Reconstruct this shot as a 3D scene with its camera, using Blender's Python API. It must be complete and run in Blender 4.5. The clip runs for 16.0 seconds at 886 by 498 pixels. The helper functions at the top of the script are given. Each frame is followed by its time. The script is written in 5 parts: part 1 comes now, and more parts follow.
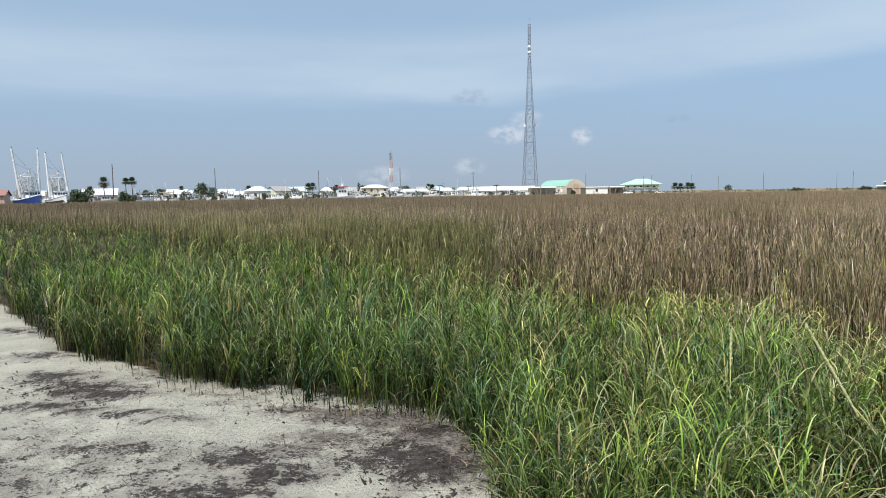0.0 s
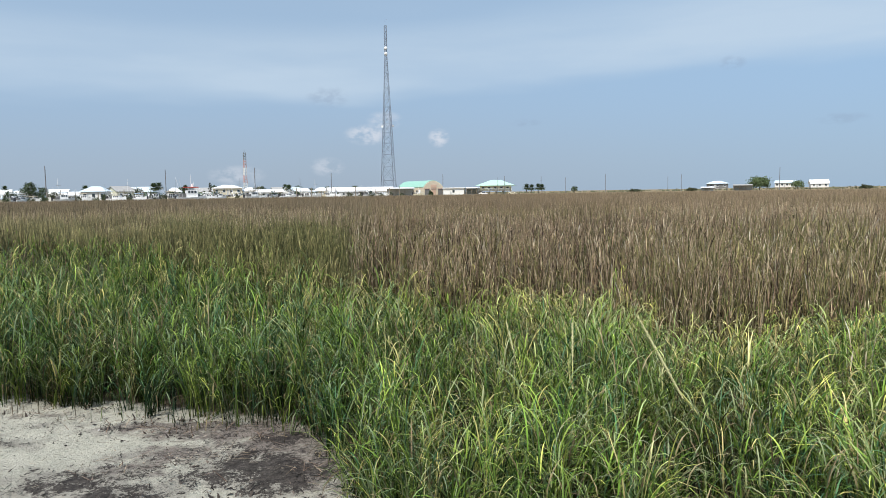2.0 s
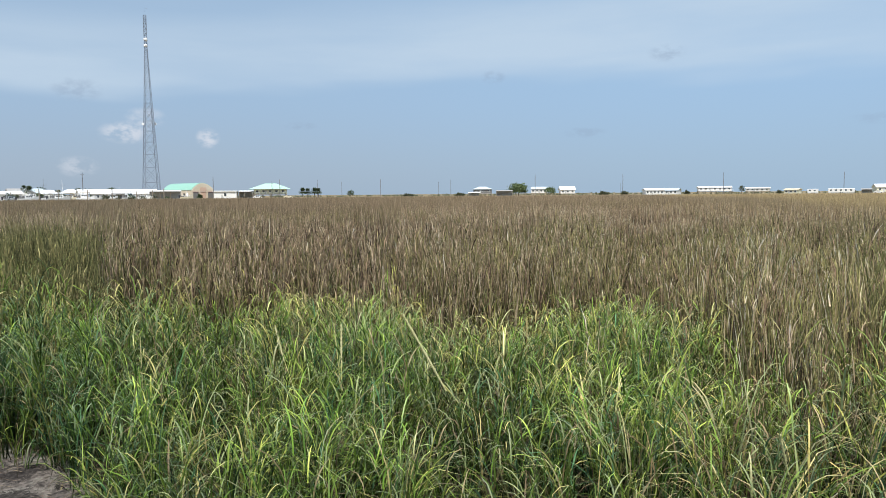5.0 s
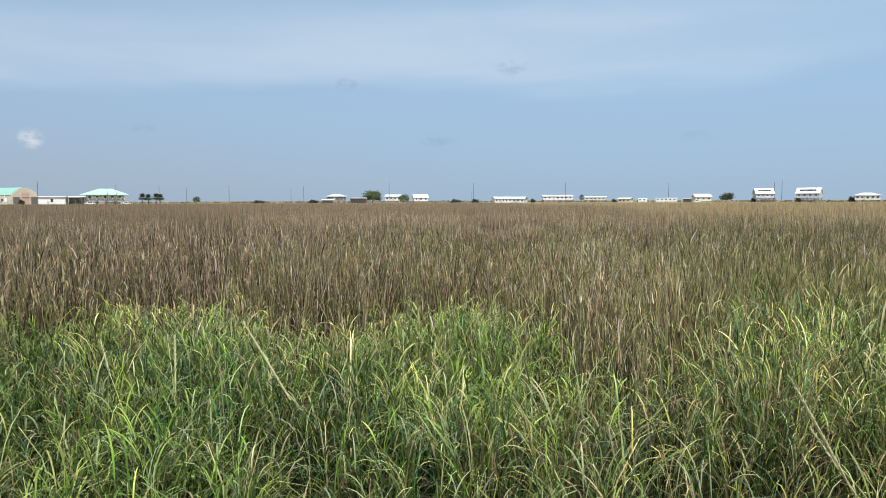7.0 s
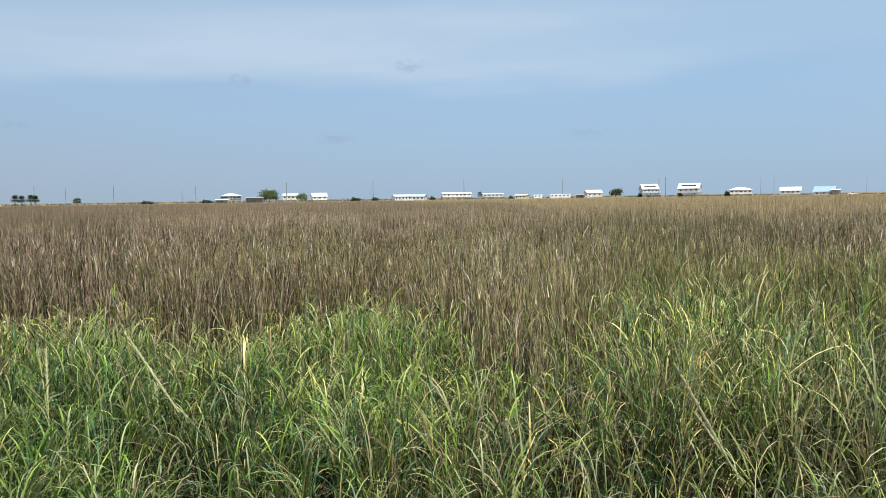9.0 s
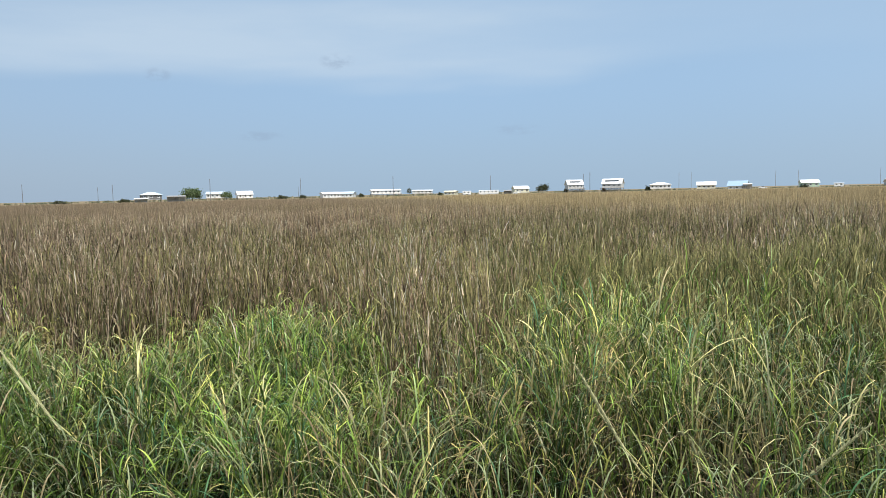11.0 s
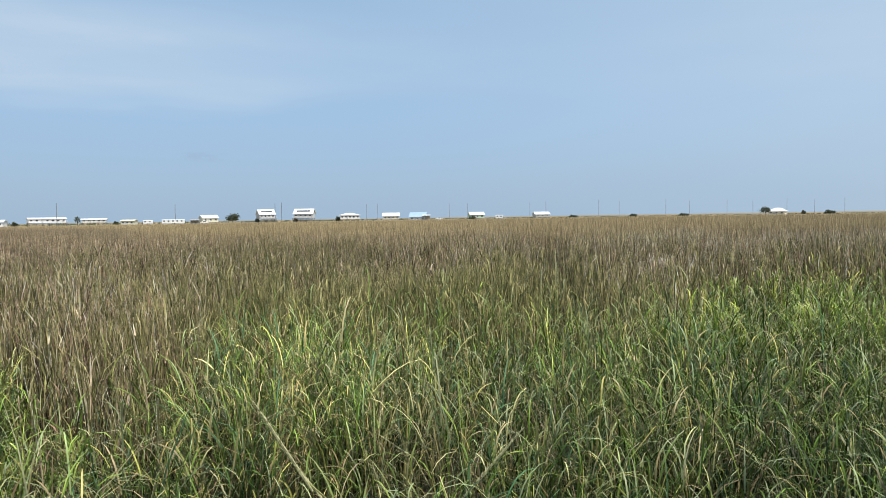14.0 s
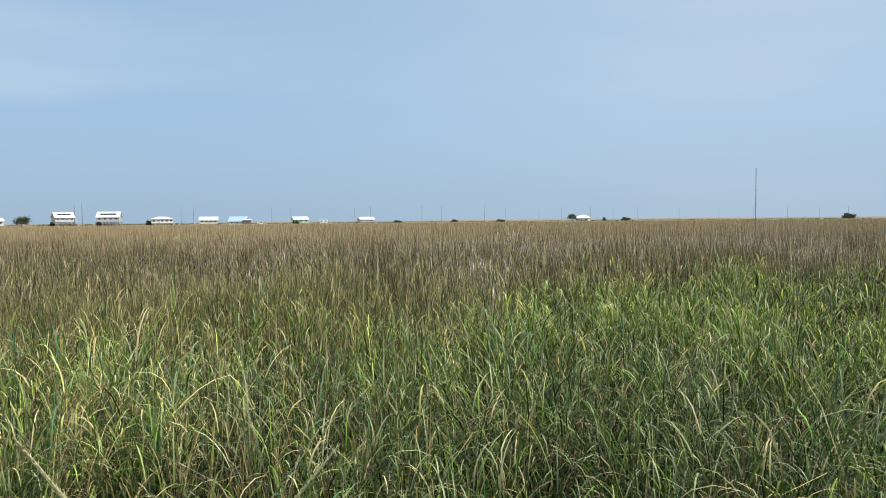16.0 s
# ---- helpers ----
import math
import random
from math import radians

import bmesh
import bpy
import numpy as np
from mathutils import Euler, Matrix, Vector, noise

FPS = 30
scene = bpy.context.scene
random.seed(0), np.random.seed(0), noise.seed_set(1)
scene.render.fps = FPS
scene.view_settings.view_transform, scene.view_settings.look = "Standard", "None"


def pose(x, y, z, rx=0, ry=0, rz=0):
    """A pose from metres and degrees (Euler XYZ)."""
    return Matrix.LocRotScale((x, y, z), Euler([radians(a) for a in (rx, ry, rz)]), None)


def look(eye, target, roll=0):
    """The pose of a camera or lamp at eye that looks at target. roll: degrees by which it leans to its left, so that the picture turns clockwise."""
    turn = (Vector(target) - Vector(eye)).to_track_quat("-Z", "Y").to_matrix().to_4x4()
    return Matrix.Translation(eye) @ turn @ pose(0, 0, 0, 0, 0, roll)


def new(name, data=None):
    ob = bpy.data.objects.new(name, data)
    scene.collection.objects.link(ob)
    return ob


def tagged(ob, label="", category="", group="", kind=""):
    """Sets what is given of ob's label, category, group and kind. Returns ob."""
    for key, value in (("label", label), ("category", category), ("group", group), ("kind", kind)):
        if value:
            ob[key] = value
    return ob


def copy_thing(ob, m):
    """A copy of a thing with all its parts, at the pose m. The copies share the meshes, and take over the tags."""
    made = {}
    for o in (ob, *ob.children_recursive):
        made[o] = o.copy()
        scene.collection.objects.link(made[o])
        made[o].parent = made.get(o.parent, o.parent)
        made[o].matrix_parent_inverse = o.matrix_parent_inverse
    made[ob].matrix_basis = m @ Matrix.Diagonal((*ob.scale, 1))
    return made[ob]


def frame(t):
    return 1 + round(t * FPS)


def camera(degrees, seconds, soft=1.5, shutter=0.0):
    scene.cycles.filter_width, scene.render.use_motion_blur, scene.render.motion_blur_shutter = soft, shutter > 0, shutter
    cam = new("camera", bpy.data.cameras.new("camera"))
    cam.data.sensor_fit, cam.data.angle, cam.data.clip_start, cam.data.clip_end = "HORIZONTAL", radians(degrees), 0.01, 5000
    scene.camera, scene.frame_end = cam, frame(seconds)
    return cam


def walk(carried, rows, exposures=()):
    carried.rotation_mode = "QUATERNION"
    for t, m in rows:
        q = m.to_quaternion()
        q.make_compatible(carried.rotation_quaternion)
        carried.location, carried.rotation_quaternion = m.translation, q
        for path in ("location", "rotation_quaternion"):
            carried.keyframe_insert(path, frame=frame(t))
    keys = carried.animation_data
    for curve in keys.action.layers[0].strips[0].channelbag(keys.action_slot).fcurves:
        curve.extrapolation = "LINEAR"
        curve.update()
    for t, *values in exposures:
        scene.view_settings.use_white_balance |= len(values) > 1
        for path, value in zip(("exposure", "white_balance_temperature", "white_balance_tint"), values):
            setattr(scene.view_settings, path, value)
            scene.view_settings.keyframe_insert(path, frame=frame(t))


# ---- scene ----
# The camera turns on the spot at the edge of a salt marsh; y is the first view's heading, az is clockwise from y.
cam = camera(65.16, 16.0, soft=0.9)
ROWS = [
    (0.0, 0.000, 0.000, 1.600, 0.00, -4.55, 0.90),
    (0.5, 0.006, 0.006, 1.603, -2.93, -4.67, 0.91),
    (1.0, 0.018, 0.010, 1.605, -5.95, -4.73, 0.79),
    (1.5, 0.033, 0.019, 1.603, -8.88, -4.70, 0.83),
    (2.0, 0.047, 0.016, 1.602, -11.59, -4.67, 0.87),
    (2.5, 0.052, 0.009, 1.603, -14.12, -4.63, 0.89),
    (3.0, 0.057, -0.006, 1.600, -16.62, -4.60, 0.96),
    (3.5, 0.064, -0.006, 1.601, -19.47, -4.58, 0.89),
    (4.0, 0.083, -0.001, 1.594, -22.78, -4.58, 0.85),
    (4.5, 0.093, -0.003, 1.593, -26.39, -4.60, 0.66),
    (7.0, 0.166, -0.012, 1.565, -41.81, -4.00, 0.16),
    (7.5, 0.185, -0.004, 1.562, -44.47, -3.92, 0.17),
    (8.0, 0.200, 0.002, 1.565, -46.67, -3.93, 0.38),
    (8.5, 0.207, 0.009, 1.566, -48.47, -4.05, 0.59),
    (11.0, 0.394, -0.030, 1.567, -55.85, -4.61, 1.27),
    (11.5, 0.447, -0.057, 1.559, -57.77, -4.39, 1.23),
    (12.0, 0.451, -0.042, 1.564, -60.99, -4.10, 1.29),
    (12.5, 0.456, -0.011, 1.567, -65.55, -3.69, 1.35),
    (13.0, 0.470, -0.038, 1.576, -70.83, -3.22, 1.25),
    (13.5, 0.457, -0.049, 1.567, -76.12, -2.85, 1.06),
    (14.0, 0.470, -0.057, 1.567, -80.85, -2.62, 0.89),
    (14.5, 0.509, -0.062, 1.576, -84.96, -2.56, 0.74),
    (15.0, 0.552, -0.064, 1.571, -88.58, -2.49, 0.59),
    (15.5, 0.580, -0.067, 1.567, -91.94, -2.43, 0.47),
    (16.0, 0.612, -0.088, 1.562, -95.23, -2.38, 0.54),
]
walk(cam, [(t, pose(x, y, z, 90 + pitch, roll, yaw)) for t, x, y, z, yaw, pitch, roll in ROWS], [(0.0, 0.0), (16.0, 0.0)])

# ---- world and sun ----
SUN_AZ, SUN_EL = 214.0, 58.0


def spot(az, d, z=0.0):
    return Vector((d * math.sin(radians(az)), d * math.cos(radians(az)), z))


def build_world():
    world = bpy.data.worlds.new("sky")
    scene.world = world
    world.use_nodes = True
    nt = world.node_tree
    nt.nodes.clear()

    def node(kind, **kw):
        n = nt.nodes.new(kind)
        for k, v in kw.items():
            if k == "op":
                n.operation = v
        return n

    def plug(sock, v):
        if isinstance(v, bpy.types.NodeSocket):
            nt.links.new(v, sock)
        else:
            sock.default_value = v

    def m(op, a, b=0.0, clamp=False):
        n = node("ShaderNodeMath", op=op)
        n.use_clamp = clamp
        plug(n.inputs[0], a), plug(n.inputs[1], b)
        return n.outputs[0]

    def ramp(v, lo, hi, a=0.0, b=1.0):
        n = node("ShaderNodeMapRange")
        n.interpolation_type = "SMOOTHSTEP"
        plug(n.inputs[0], v)
        for i, x in enumerate((lo, hi, a, b)):
            n.inputs[i + 1].default_value = x
        return n.outputs[0]

    def mix(f, a, b):
        n = node("ShaderNodeMix")
        n.data_type = "RGBA"
        plug(n.inputs[0], f), plug(n.inputs[6], a), plug(n.inputs[7], b)
        return n.outputs[2]

    co = node("ShaderNodeTexCoord").outputs["Generated"]
    sep = node("ShaderNodeSeparateXYZ")
    plug(sep.inputs[0], co)
    x, y, z = sep.outputs
    azim = m("MULTIPLY", m("ARCTAN2", x, y), 57.2958)
    elev = m("MULTIPLY", m("ARCSINE", z), 57.2958)

    def cloud_noise(sa, se, scale, detail=5.0, rough=0.55):
        c = node("ShaderNodeCombineXYZ")
        plug(c.inputs[0], m("MULTIPLY", azim, sa)), plug(c.inputs[1], m("MULTIPLY", elev, se))
        n = node("ShaderNodeTexNoise")
        n.inputs["Scale"].default_value, n.inputs["Detail"].default_value, n.inputs["Roughness"].default_value = scale, detail, rough
        plug(n.inputs["Vector"], c.outputs[0])
        return n.outputs[0]

    sky = node("ShaderNodeTexSky")
    sky.sky_type, sky.sun_disc = "NISHITA", False
    sky.sun_elevation, sky.sun_rotation = radians(SUN_EL), radians(SUN_AZ)
    sky.air_density, sky.dust_density, sky.ozone_density = 1.0, 1.6, 2.0
    # a sheet of thin high cloud, with a soft lower edge, over a hazy blue band
    warp = m("SUBTRACT", cloud_noise(0.018, 0.10, 1.0, 4.0), 0.5)
    rise = ramp(azim, -14.0, 34.0, -0.9, 1.5)
    e = m("ADD", m("SUBTRACT", elev, rise), m("MULTIPLY", warp, 8.0))
    band = m("MULTIPLY", ramp(e, 7.0, 9.0), ramp(e, 11.2, 14.6, 1.0, 0.12))
    wisps = ramp(cloud_noise(0.035, 0.20, 1.0, 5.0, 0.5), 0.33, 0.70, 0.50, 1.15)
    right = ramp(azim, 70.0, 122.0)
    veil = m("MULTIPLY", band, wisps, True)
    veil = m("MULTIPLY", veil, ramp(azim, 52.0, 88.0, 0.68, 0.06))
    veil = m("ADD", veil, m("MULTIPLY", right, m("MULTIPLY", ramp(elev, 0.0, 15.0, 0.26, 0.52), ramp(cloud_noise(0.03, 0.12, 1.0, 4.0, 0.5), 0.3, 0.7, 0.72, 1.2))))
    # moist summer haze, greyer towards the horizon
    sunward = ramp(azim, 0.0, 60.0)
    haze = mix(ramp(elev, 0.0, 9.0), mix(sunward, (3.78, 4.75, 5.95, 1), (3.76, 5.22, 6.85, 1)), mix(sunward, (3.65, 5.2, 7.15, 1), (3.75, 5.6, 7.9, 1)))
    base = mix(ramp(elev, 4.0, 60.0, 0.92, 0.35), sky.outputs[0], haze)
    col = mix(m("MINIMUM", veil, 0.85), base, (5.75, 6.95, 8.2, 1))
    # a few small fair-weather puffs low over the town, and grey scraps
    lump = ramp(cloud_noise(0.9, 1.5, 1.0, 5.0, 0.6), 0.36, 0.62)

    def puff(a, el, sa, se, strength):
        da, de = m("DIVIDE", m("SUBTRACT", azim, a), sa), m("DIVIDE", m("SUBTRACT", elev, el), se)
        q = m("ADD", m("MULTIPLY", da, da), m("MULTIPLY", de, de))
        return m("MULTIPLY", m("MULTIPLY", ramp(q, 0.0, 1.6, 1.0, 0.0), lump), strength)

    white = puff(5.5, 4.75, 1.7, 0.75, 0.75)
    for p in ((6.9, 5.9, 1.3, 0.7, 0.5), (11.3, 4.45, 0.8, 0.7, 0.8), (2.2, 2.2, 1.3, 0.7, 0.45), (-4.9, 1.6, 2.0, 0.7, 0.45)):
        white = m("ADD", white, puff(*p))
    grey = puff(2.4, 7.7, 1.6, 0.8, 0.4)
    for p in ((34.0, 9.3, 0.9, 0.5, 0.4), (47.5, 10.6, 1.3, 0.6, 0.4), (41.3, 4.8, 1.6, 0.4, 0.3), (18.4, 5.5, 1.2, 0.3, 0.3), (62.0, 5.0, 2.0, 0.4, 0.25)):
        grey = m("ADD", grey, puff(*p))
    col = mix(m("MINIMUM", white, 0.9), col, (7.0, 7.4, 8.2, 1))
    col = mix(m("MINIMUM", grey, 0.6), col, (2.9, 3.8, 5.2, 1))
    bg = node("ShaderNodeBackground")
    plug(bg.inputs[0], col)
    bg.inputs[1].default_value = 0.10
    out = node("ShaderNodeOutputWorld")
    nt.links.new(bg.outputs[0], out.inputs[0])


build_world()
lamp = bpy.data.lights.new("sun", "SUN")
lamp.energy, lamp.angle, lamp.color = 5.0, radians(0.6), (1.0, 0.955, 0.88)
new("sun", lamp).matrix_world = look(spot(SUN_AZ, 60 * math.cos(radians(SUN_EL)), 60 * math.sin(radians(SUN_EL))), (0, 0, 0))


# ---- materials ----
def material(name):
    mat = bpy.data.materials.new(name)
    mat.use_nodes = True
    nt = mat.node_tree
    return mat, nt, nt.nodes["Principled BSDF"]


def paint(name, col, rough=0.6, metal=0.0, vary=0.18, scale=1.2, fine=14.0, bump=0.15):
    """A painted, weathered surface: the colour varies at two scales, with a fine relief."""
    mat, nt, b = material(name)
    geo = nt.nodes.new("ShaderNodeTexCoord")
    big, small = nt.nodes.new("ShaderNodeTexNoise"), nt.nodes.new("ShaderNodeTexNoise")
    big.inputs["Scale"].default_value, small.inputs["Scale"].default_value = scale, fine
    big.inputs["Detail"].default_value = small.inputs["Detail"].default_value = 5.0
    add = nt.nodes.new("ShaderNodeMath")
    add.operation = "ADD"
    nt.links.new(geo.outputs["Object"], big.inputs["Vector"])
    nt.links.new(geo.outputs["Object"], small.inputs["Vector"])
    nt.links.new(big.outputs[0], add.inputs[0]), nt.links.new(small.outputs[0], add.inputs[1])
    ramp = nt.nodes.new("ShaderNodeValToRGB")
    half = nt.nodes.new("ShaderNodeMath")
    half.operation = "MULTIPLY"
    half.inputs[1].default_value = 0.5
    nt.links.new(add.outputs[0], half.inputs[0]), nt.links.new(half.outputs[0], ramp.inputs[0])
    ramp.color_ramp.elements[0].position, ramp.color_ramp.elements[1].position = 0.3, 0.7
    ramp.color_ramp.elements[0].color = (*[c * (1 - vary) for c in col], 1)
    ramp.color_ramp.elements[1].color = (*[min(1, c * (1 + vary * 0.6)) for c in col], 1)
    nt.links.new(ramp.outputs[0], b.inputs["Base Color"])
    b.inputs["Roughness"].default_value, b.inputs["Metallic"].default_value = rough, metal
    bp = nt.nodes.new("ShaderNodeBump")
    bp.inputs["Strength"].default_value, bp.inputs["Distance"].default_value = bump, 0.02
    nt.links.new(small.outputs[0], bp.inputs["Height"]), nt.links.new(bp.outputs[0], b.inputs["Normal"])
    return mat


def blade_material(name, through_light, rough, spec, fine=9.0, swing=0.25):
    """Leaf or stem: its own tint, each blade a little lighter or darker, some light passing through."""
    mat, nt, b = material(name)
    at = nt.nodes.new("ShaderNodeAttribute")
    at.attribute_name = "tint"
    tc = nt.nodes.new("ShaderNodeTexCoord")
    n = nt.nodes.new("ShaderNodeTexNoise")
    n.inputs["Scale"].default_value, n.inputs["Detail"].default_value = fine, 3.0
    nt.links.new(tc.outputs["Object"], n.inputs["Vector"])
    r = nt.nodes.new("ShaderNodeMapRange")
    r.inputs[1].default_value, r.inputs[2].default_value, r.inputs[3].default_value, r.inputs[4].default_value = 0.3, 0.7, 1 - swing, 1 + swing
    nt.links.new(n.outputs[0], r.inputs[0])
    mul = nt.nodes.new("ShaderNodeVectorMath")
    mul.operation = "SCALE"
    nt.links.new(at.outputs["Color"], mul.inputs[0]), nt.links.new(r.outputs[0], mul.inputs["Scale"])
    nt.links.new(mul.outputs[0], b.inputs["Base Color"])
    b.inputs["Roughness"].default_value = rough
    b.inputs["Specular IOR Level"].default_value = spec
    t = nt.nodes.new("ShaderNodeBsdfTranslucent")
    nt.links.new(mul.outputs[0], t.inputs[0])
    mx = nt.nodes.new("ShaderNodeMixShader")
    mx.inputs[0].default_value = through_light
    nt.links.new(b.outputs[0], mx.inputs[1]), nt.links.new(t.outputs[0], mx.inputs[2])
    nt.links.new(mx.outputs[0], nt.nodes["Material Output"].inputs[0])
    return mat


def ground_material():
    """Pale sand with dark wrack and mud, going over to the brown marsh floor."""
    mat, nt, b = material("sand and marsh floor")
    L = nt.links.new
    tc = nt.nodes.new("ShaderNodeTexCoord")

    def noise_(scale, detail=6.0, rough=0.6):
        n = nt.nodes.new("ShaderNodeTexNoise")
        n.inputs["Scale"].default_value, n.inputs["Detail"].default_value, n.inputs["Roughness"].default_value = scale, detail, rough
        L(tc.outputs["Object"], n.inputs["Vector"])
        return n.outputs[0]

    def rng(v, lo, hi, a=0.0, c=1.0):
        n = nt.nodes.new("ShaderNodeMapRange")
        n.interpolation_type = "SMOOTHSTEP"
        L(v, n.inputs[0])
        for i, x in enumerate((lo, hi, a, c)):
            n.inputs[i + 1].default_value = x
        return n.outputs[0]

    def math_(op, a, c):
        n = nt.nodes.new("ShaderNodeMath")
        n.operation = op
        for s, v in zip(n.inputs, (a, c)):
            if isinstance(v, float):
                s.default_value = v
            else:
                L(v, s)
        return n.outputs[0]

    def mix(f, a, c):
        n = nt.nodes.new("ShaderNodeMix")
        n.data_type = "RGBA"
        for s, v in zip((n.inputs[0], n.inputs[6], n.inputs[7]), (f, a, c)):
            if isinstance(v, (tuple, float)):
                s.default_value = v
            else:
                L(v, s)
        return n.outputs[2]

    def attr(name):
        n = nt.nodes.new("ShaderNodeAttribute")
        n.attribute_name = name
        return n.outputs["Fac"]

    sand = mix(rng(noise_(2.2), 0.3, 0.7), (0.39, 0.385, 0.325, 1), (0.50, 0.49, 0.415, 1))
    sand = mix(rng(noise_(260.0, 2.0), 0.55, 0.75, 0.0, 0.25), sand, (0.20, 0.18, 0.16, 1))
    grey = mix(rng(noise_(30.0), 0.35, 0.7), (0.022, 0.019, 0.018, 1), (0.085, 0.074, 0.068, 1))
    patchy = math_("ADD", math_("MULTIPLY", attr("wrack"), 0.95), math_("MULTIPLY", math_("SUBTRACT", noise_(5.0, 6.0), 0.5), 2.0))
    sand = mix(rng(patchy, 0.05, 0.65, 0.0, 0.6), sand, mix(rng(noise_(70.0, 3.0), 0.35, 0.65), (0.17, 0.155, 0.14, 1), (0.27, 0.25, 0.225, 1)))
    litter = mix(rng(noise_(34.0), 0.35, 0.65), (0.075, 0.062, 0.057, 1), (0.24, 0.205, 0.185, 1))
    sand = mix(rng(math_("ADD", attr("brown"), math_("MULTIPLY", math_("SUBTRACT", noise_(9.0, 6.0), 0.5), 1.6)), 0.25, 0.75, 0.0, 0.85), sand, litter)
    ragged = math_("ADD", math_("MULTIPLY", attr("wrack"), 1.05), math_("ADD", math_("MULTIPLY", math_("SUBTRACT", noise_(7.0, 8.0, 0.6), 0.5), 2.4), math_("MULTIPLY", math_("SUBTRACT", noise_(45.0, 5.0, 0.75), 0.5), 2.2)))
    sand = mix(rng(ragged, 0.50, 0.78, 0.0, 0.96), sand, grey)
    specks = rng(noise_(60.0, 4.0, 0.6), 0.65, 0.69, 0.0, 0.7)
    sand = mix(specks, sand, (0.07, 0.06, 0.055, 1))
    marsh = mix(rng(noise_(0.35), 0.3, 0.7), (0.045, 0.036, 0.026, 1), (0.10, 0.08, 0.052, 1))
    marsh = mix(rng(noise_(18.0), 0.35, 0.75, 0.0, 0.5), marsh, (0.055, 0.042, 0.03, 1))
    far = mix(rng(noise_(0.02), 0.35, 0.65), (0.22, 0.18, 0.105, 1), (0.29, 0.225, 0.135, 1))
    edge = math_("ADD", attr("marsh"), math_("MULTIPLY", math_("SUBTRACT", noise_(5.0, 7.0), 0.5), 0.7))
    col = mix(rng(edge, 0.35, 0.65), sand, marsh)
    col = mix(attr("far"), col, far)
    L(col, b.inputs["Base Color"])
    b.inputs["Roughness"].default_value = 0.93
    b.inputs["Specular IOR Level"].default_value = 0.2
    bp = nt.nodes.new("ShaderNodeBump")
    bp.inputs["Strength"].default_value, bp.inputs["Distance"].default_value = 0.8, 0.035
    L(math_("ADD", noise_(24.0, 8.0, 0.65), math_("MULTIPLY", ragged, 0.35)), bp.inputs["Height"])
    L(bp.outputs[0], b.inputs["Normal"])
    return mat


GROUND = ground_material()
LEAF = blade_material("marsh grass leaf", 0.14, 0.45, 0.14)
STEM = blade_material("dry reed", 0.14, 0.7, 0.15, 13.0, 0.55)
FOLIAGE = blade_material("tree leaf", 0.25, 0.5, 0.3)
BARK = paint("grey bark", (0.17, 0.14, 0.11), 0.9, bump=0.5)
# haze over the far poles is put into this paler copy of the wood
HAZED_POLE_WOOD = paint("pole wood paled by haze", (0.259, 0.259, 0.266), 0.85)
POLE_WOOD = paint("weathered pole wood", (0.17, 0.17, 0.18), 0.85)
WHITE = paint("white weathered paint", (0.80, 0.80, 0.78), 0.5, vary=0.08)
CREAM = paint("cream paint", (0.72, 0.66, 0.50), 0.6, vary=0.1)
YELLOW = paint("pale yellow siding", (0.68, 0.66, 0.50), 0.6, vary=0.1)
SEAFOAM = paint("seafoam siding", (0.50, 0.66, 0.50), 0.6, vary=0.1)
GREYWALL = paint("grey siding", (0.54, 0.55, 0.54), 0.7)
DARKWALL = paint("dark shaded siding", (0.17, 0.17, 0.17), 0.7)
BEIGE = paint("beige metal siding", (0.62, 0.54, 0.42), 0.6, vary=0.1)
PINK = paint("salmon siding", (0.60, 0.42, 0.32), 0.6, vary=0.1)
ROOF_WHITE = paint("white metal roof", (0.82, 0.84, 0.86), 0.35, vary=0.06)
ROOF_BLUE = paint("pale blue metal roof", (0.60, 0.71, 0.79), 0.4, vary=0.08)
TARP_BLUE = paint("blue tarpaulin", (0.36, 0.50, 0.66), 0.5, vary=0.1)
ROOF_TEAL = paint("turquoise metal roof", (0.30, 0.56, 0.46), 0.4, vary=0.1)
ROOF_MINT = paint("mint metal roof", (0.46, 0.70, 0.58), 0.4, vary=0.1)
ROOF_GREY = paint("grey shingle roof", (0.36, 0.36, 0.36), 0.85)
ROOF_RED = paint("weathered red roof", (0.34, 0.17, 0.15), 0.7)
STEEL = paint("galvanised steel", (0.30, 0.32, 0.34), 0.55, 0.4, vary=0.2)
# distance haze on the radio tower is put into this bluish steel colour
TOWER_STEEL = paint("galvanised lattice blued by haze", (0.23, 0.28, 0.36), 0.6, 0.2, vary=0.15)
BOAT_WHITE = paint("white marine paint", (0.87, 0.88, 0.88), 0.35, vary=0.06)
BOAT_BLUE = paint("blue marine paint", (0.03, 0.07, 0.26), 0.35, vary=0.15)
BOAT_DARK = paint("dark hull paint", (0.05, 0.05, 0.06), 0.45)
RED = paint("red marine paint", (0.50, 0.07, 0.05), 0.5)
# distance haze on the banded mast is put into this pale red
HAZED_RED = paint("red paint paled by haze", (0.60, 0.36, 0.35), 0.6)
TIMBER = paint("grey deck timber", (0.30, 0.26, 0.21), 0.85)
RUBBER = paint("tyre rubber", (0.03, 0.03, 0.03), 0.9)
SIGNAL_WHITE = paint("white radome", (0.86, 0.87, 0.88), 0.4, vary=0.04)
GLASS = paint("dark window glass", (0.045, 0.06, 0.075), 0.08, vary=0.1, bump=0.0)


# ---- tools for meshes ----
def part(name, bm, mat, parent=None, label=""):
    """Links a bmesh as one mesh object, under a thing or a part."""
    me = bpy.data.meshes.new(name)
    bm.to_mesh(me)
    bm.free()
    me.materials.append(mat)
    ob = new(name, me)
    ob.parent = parent
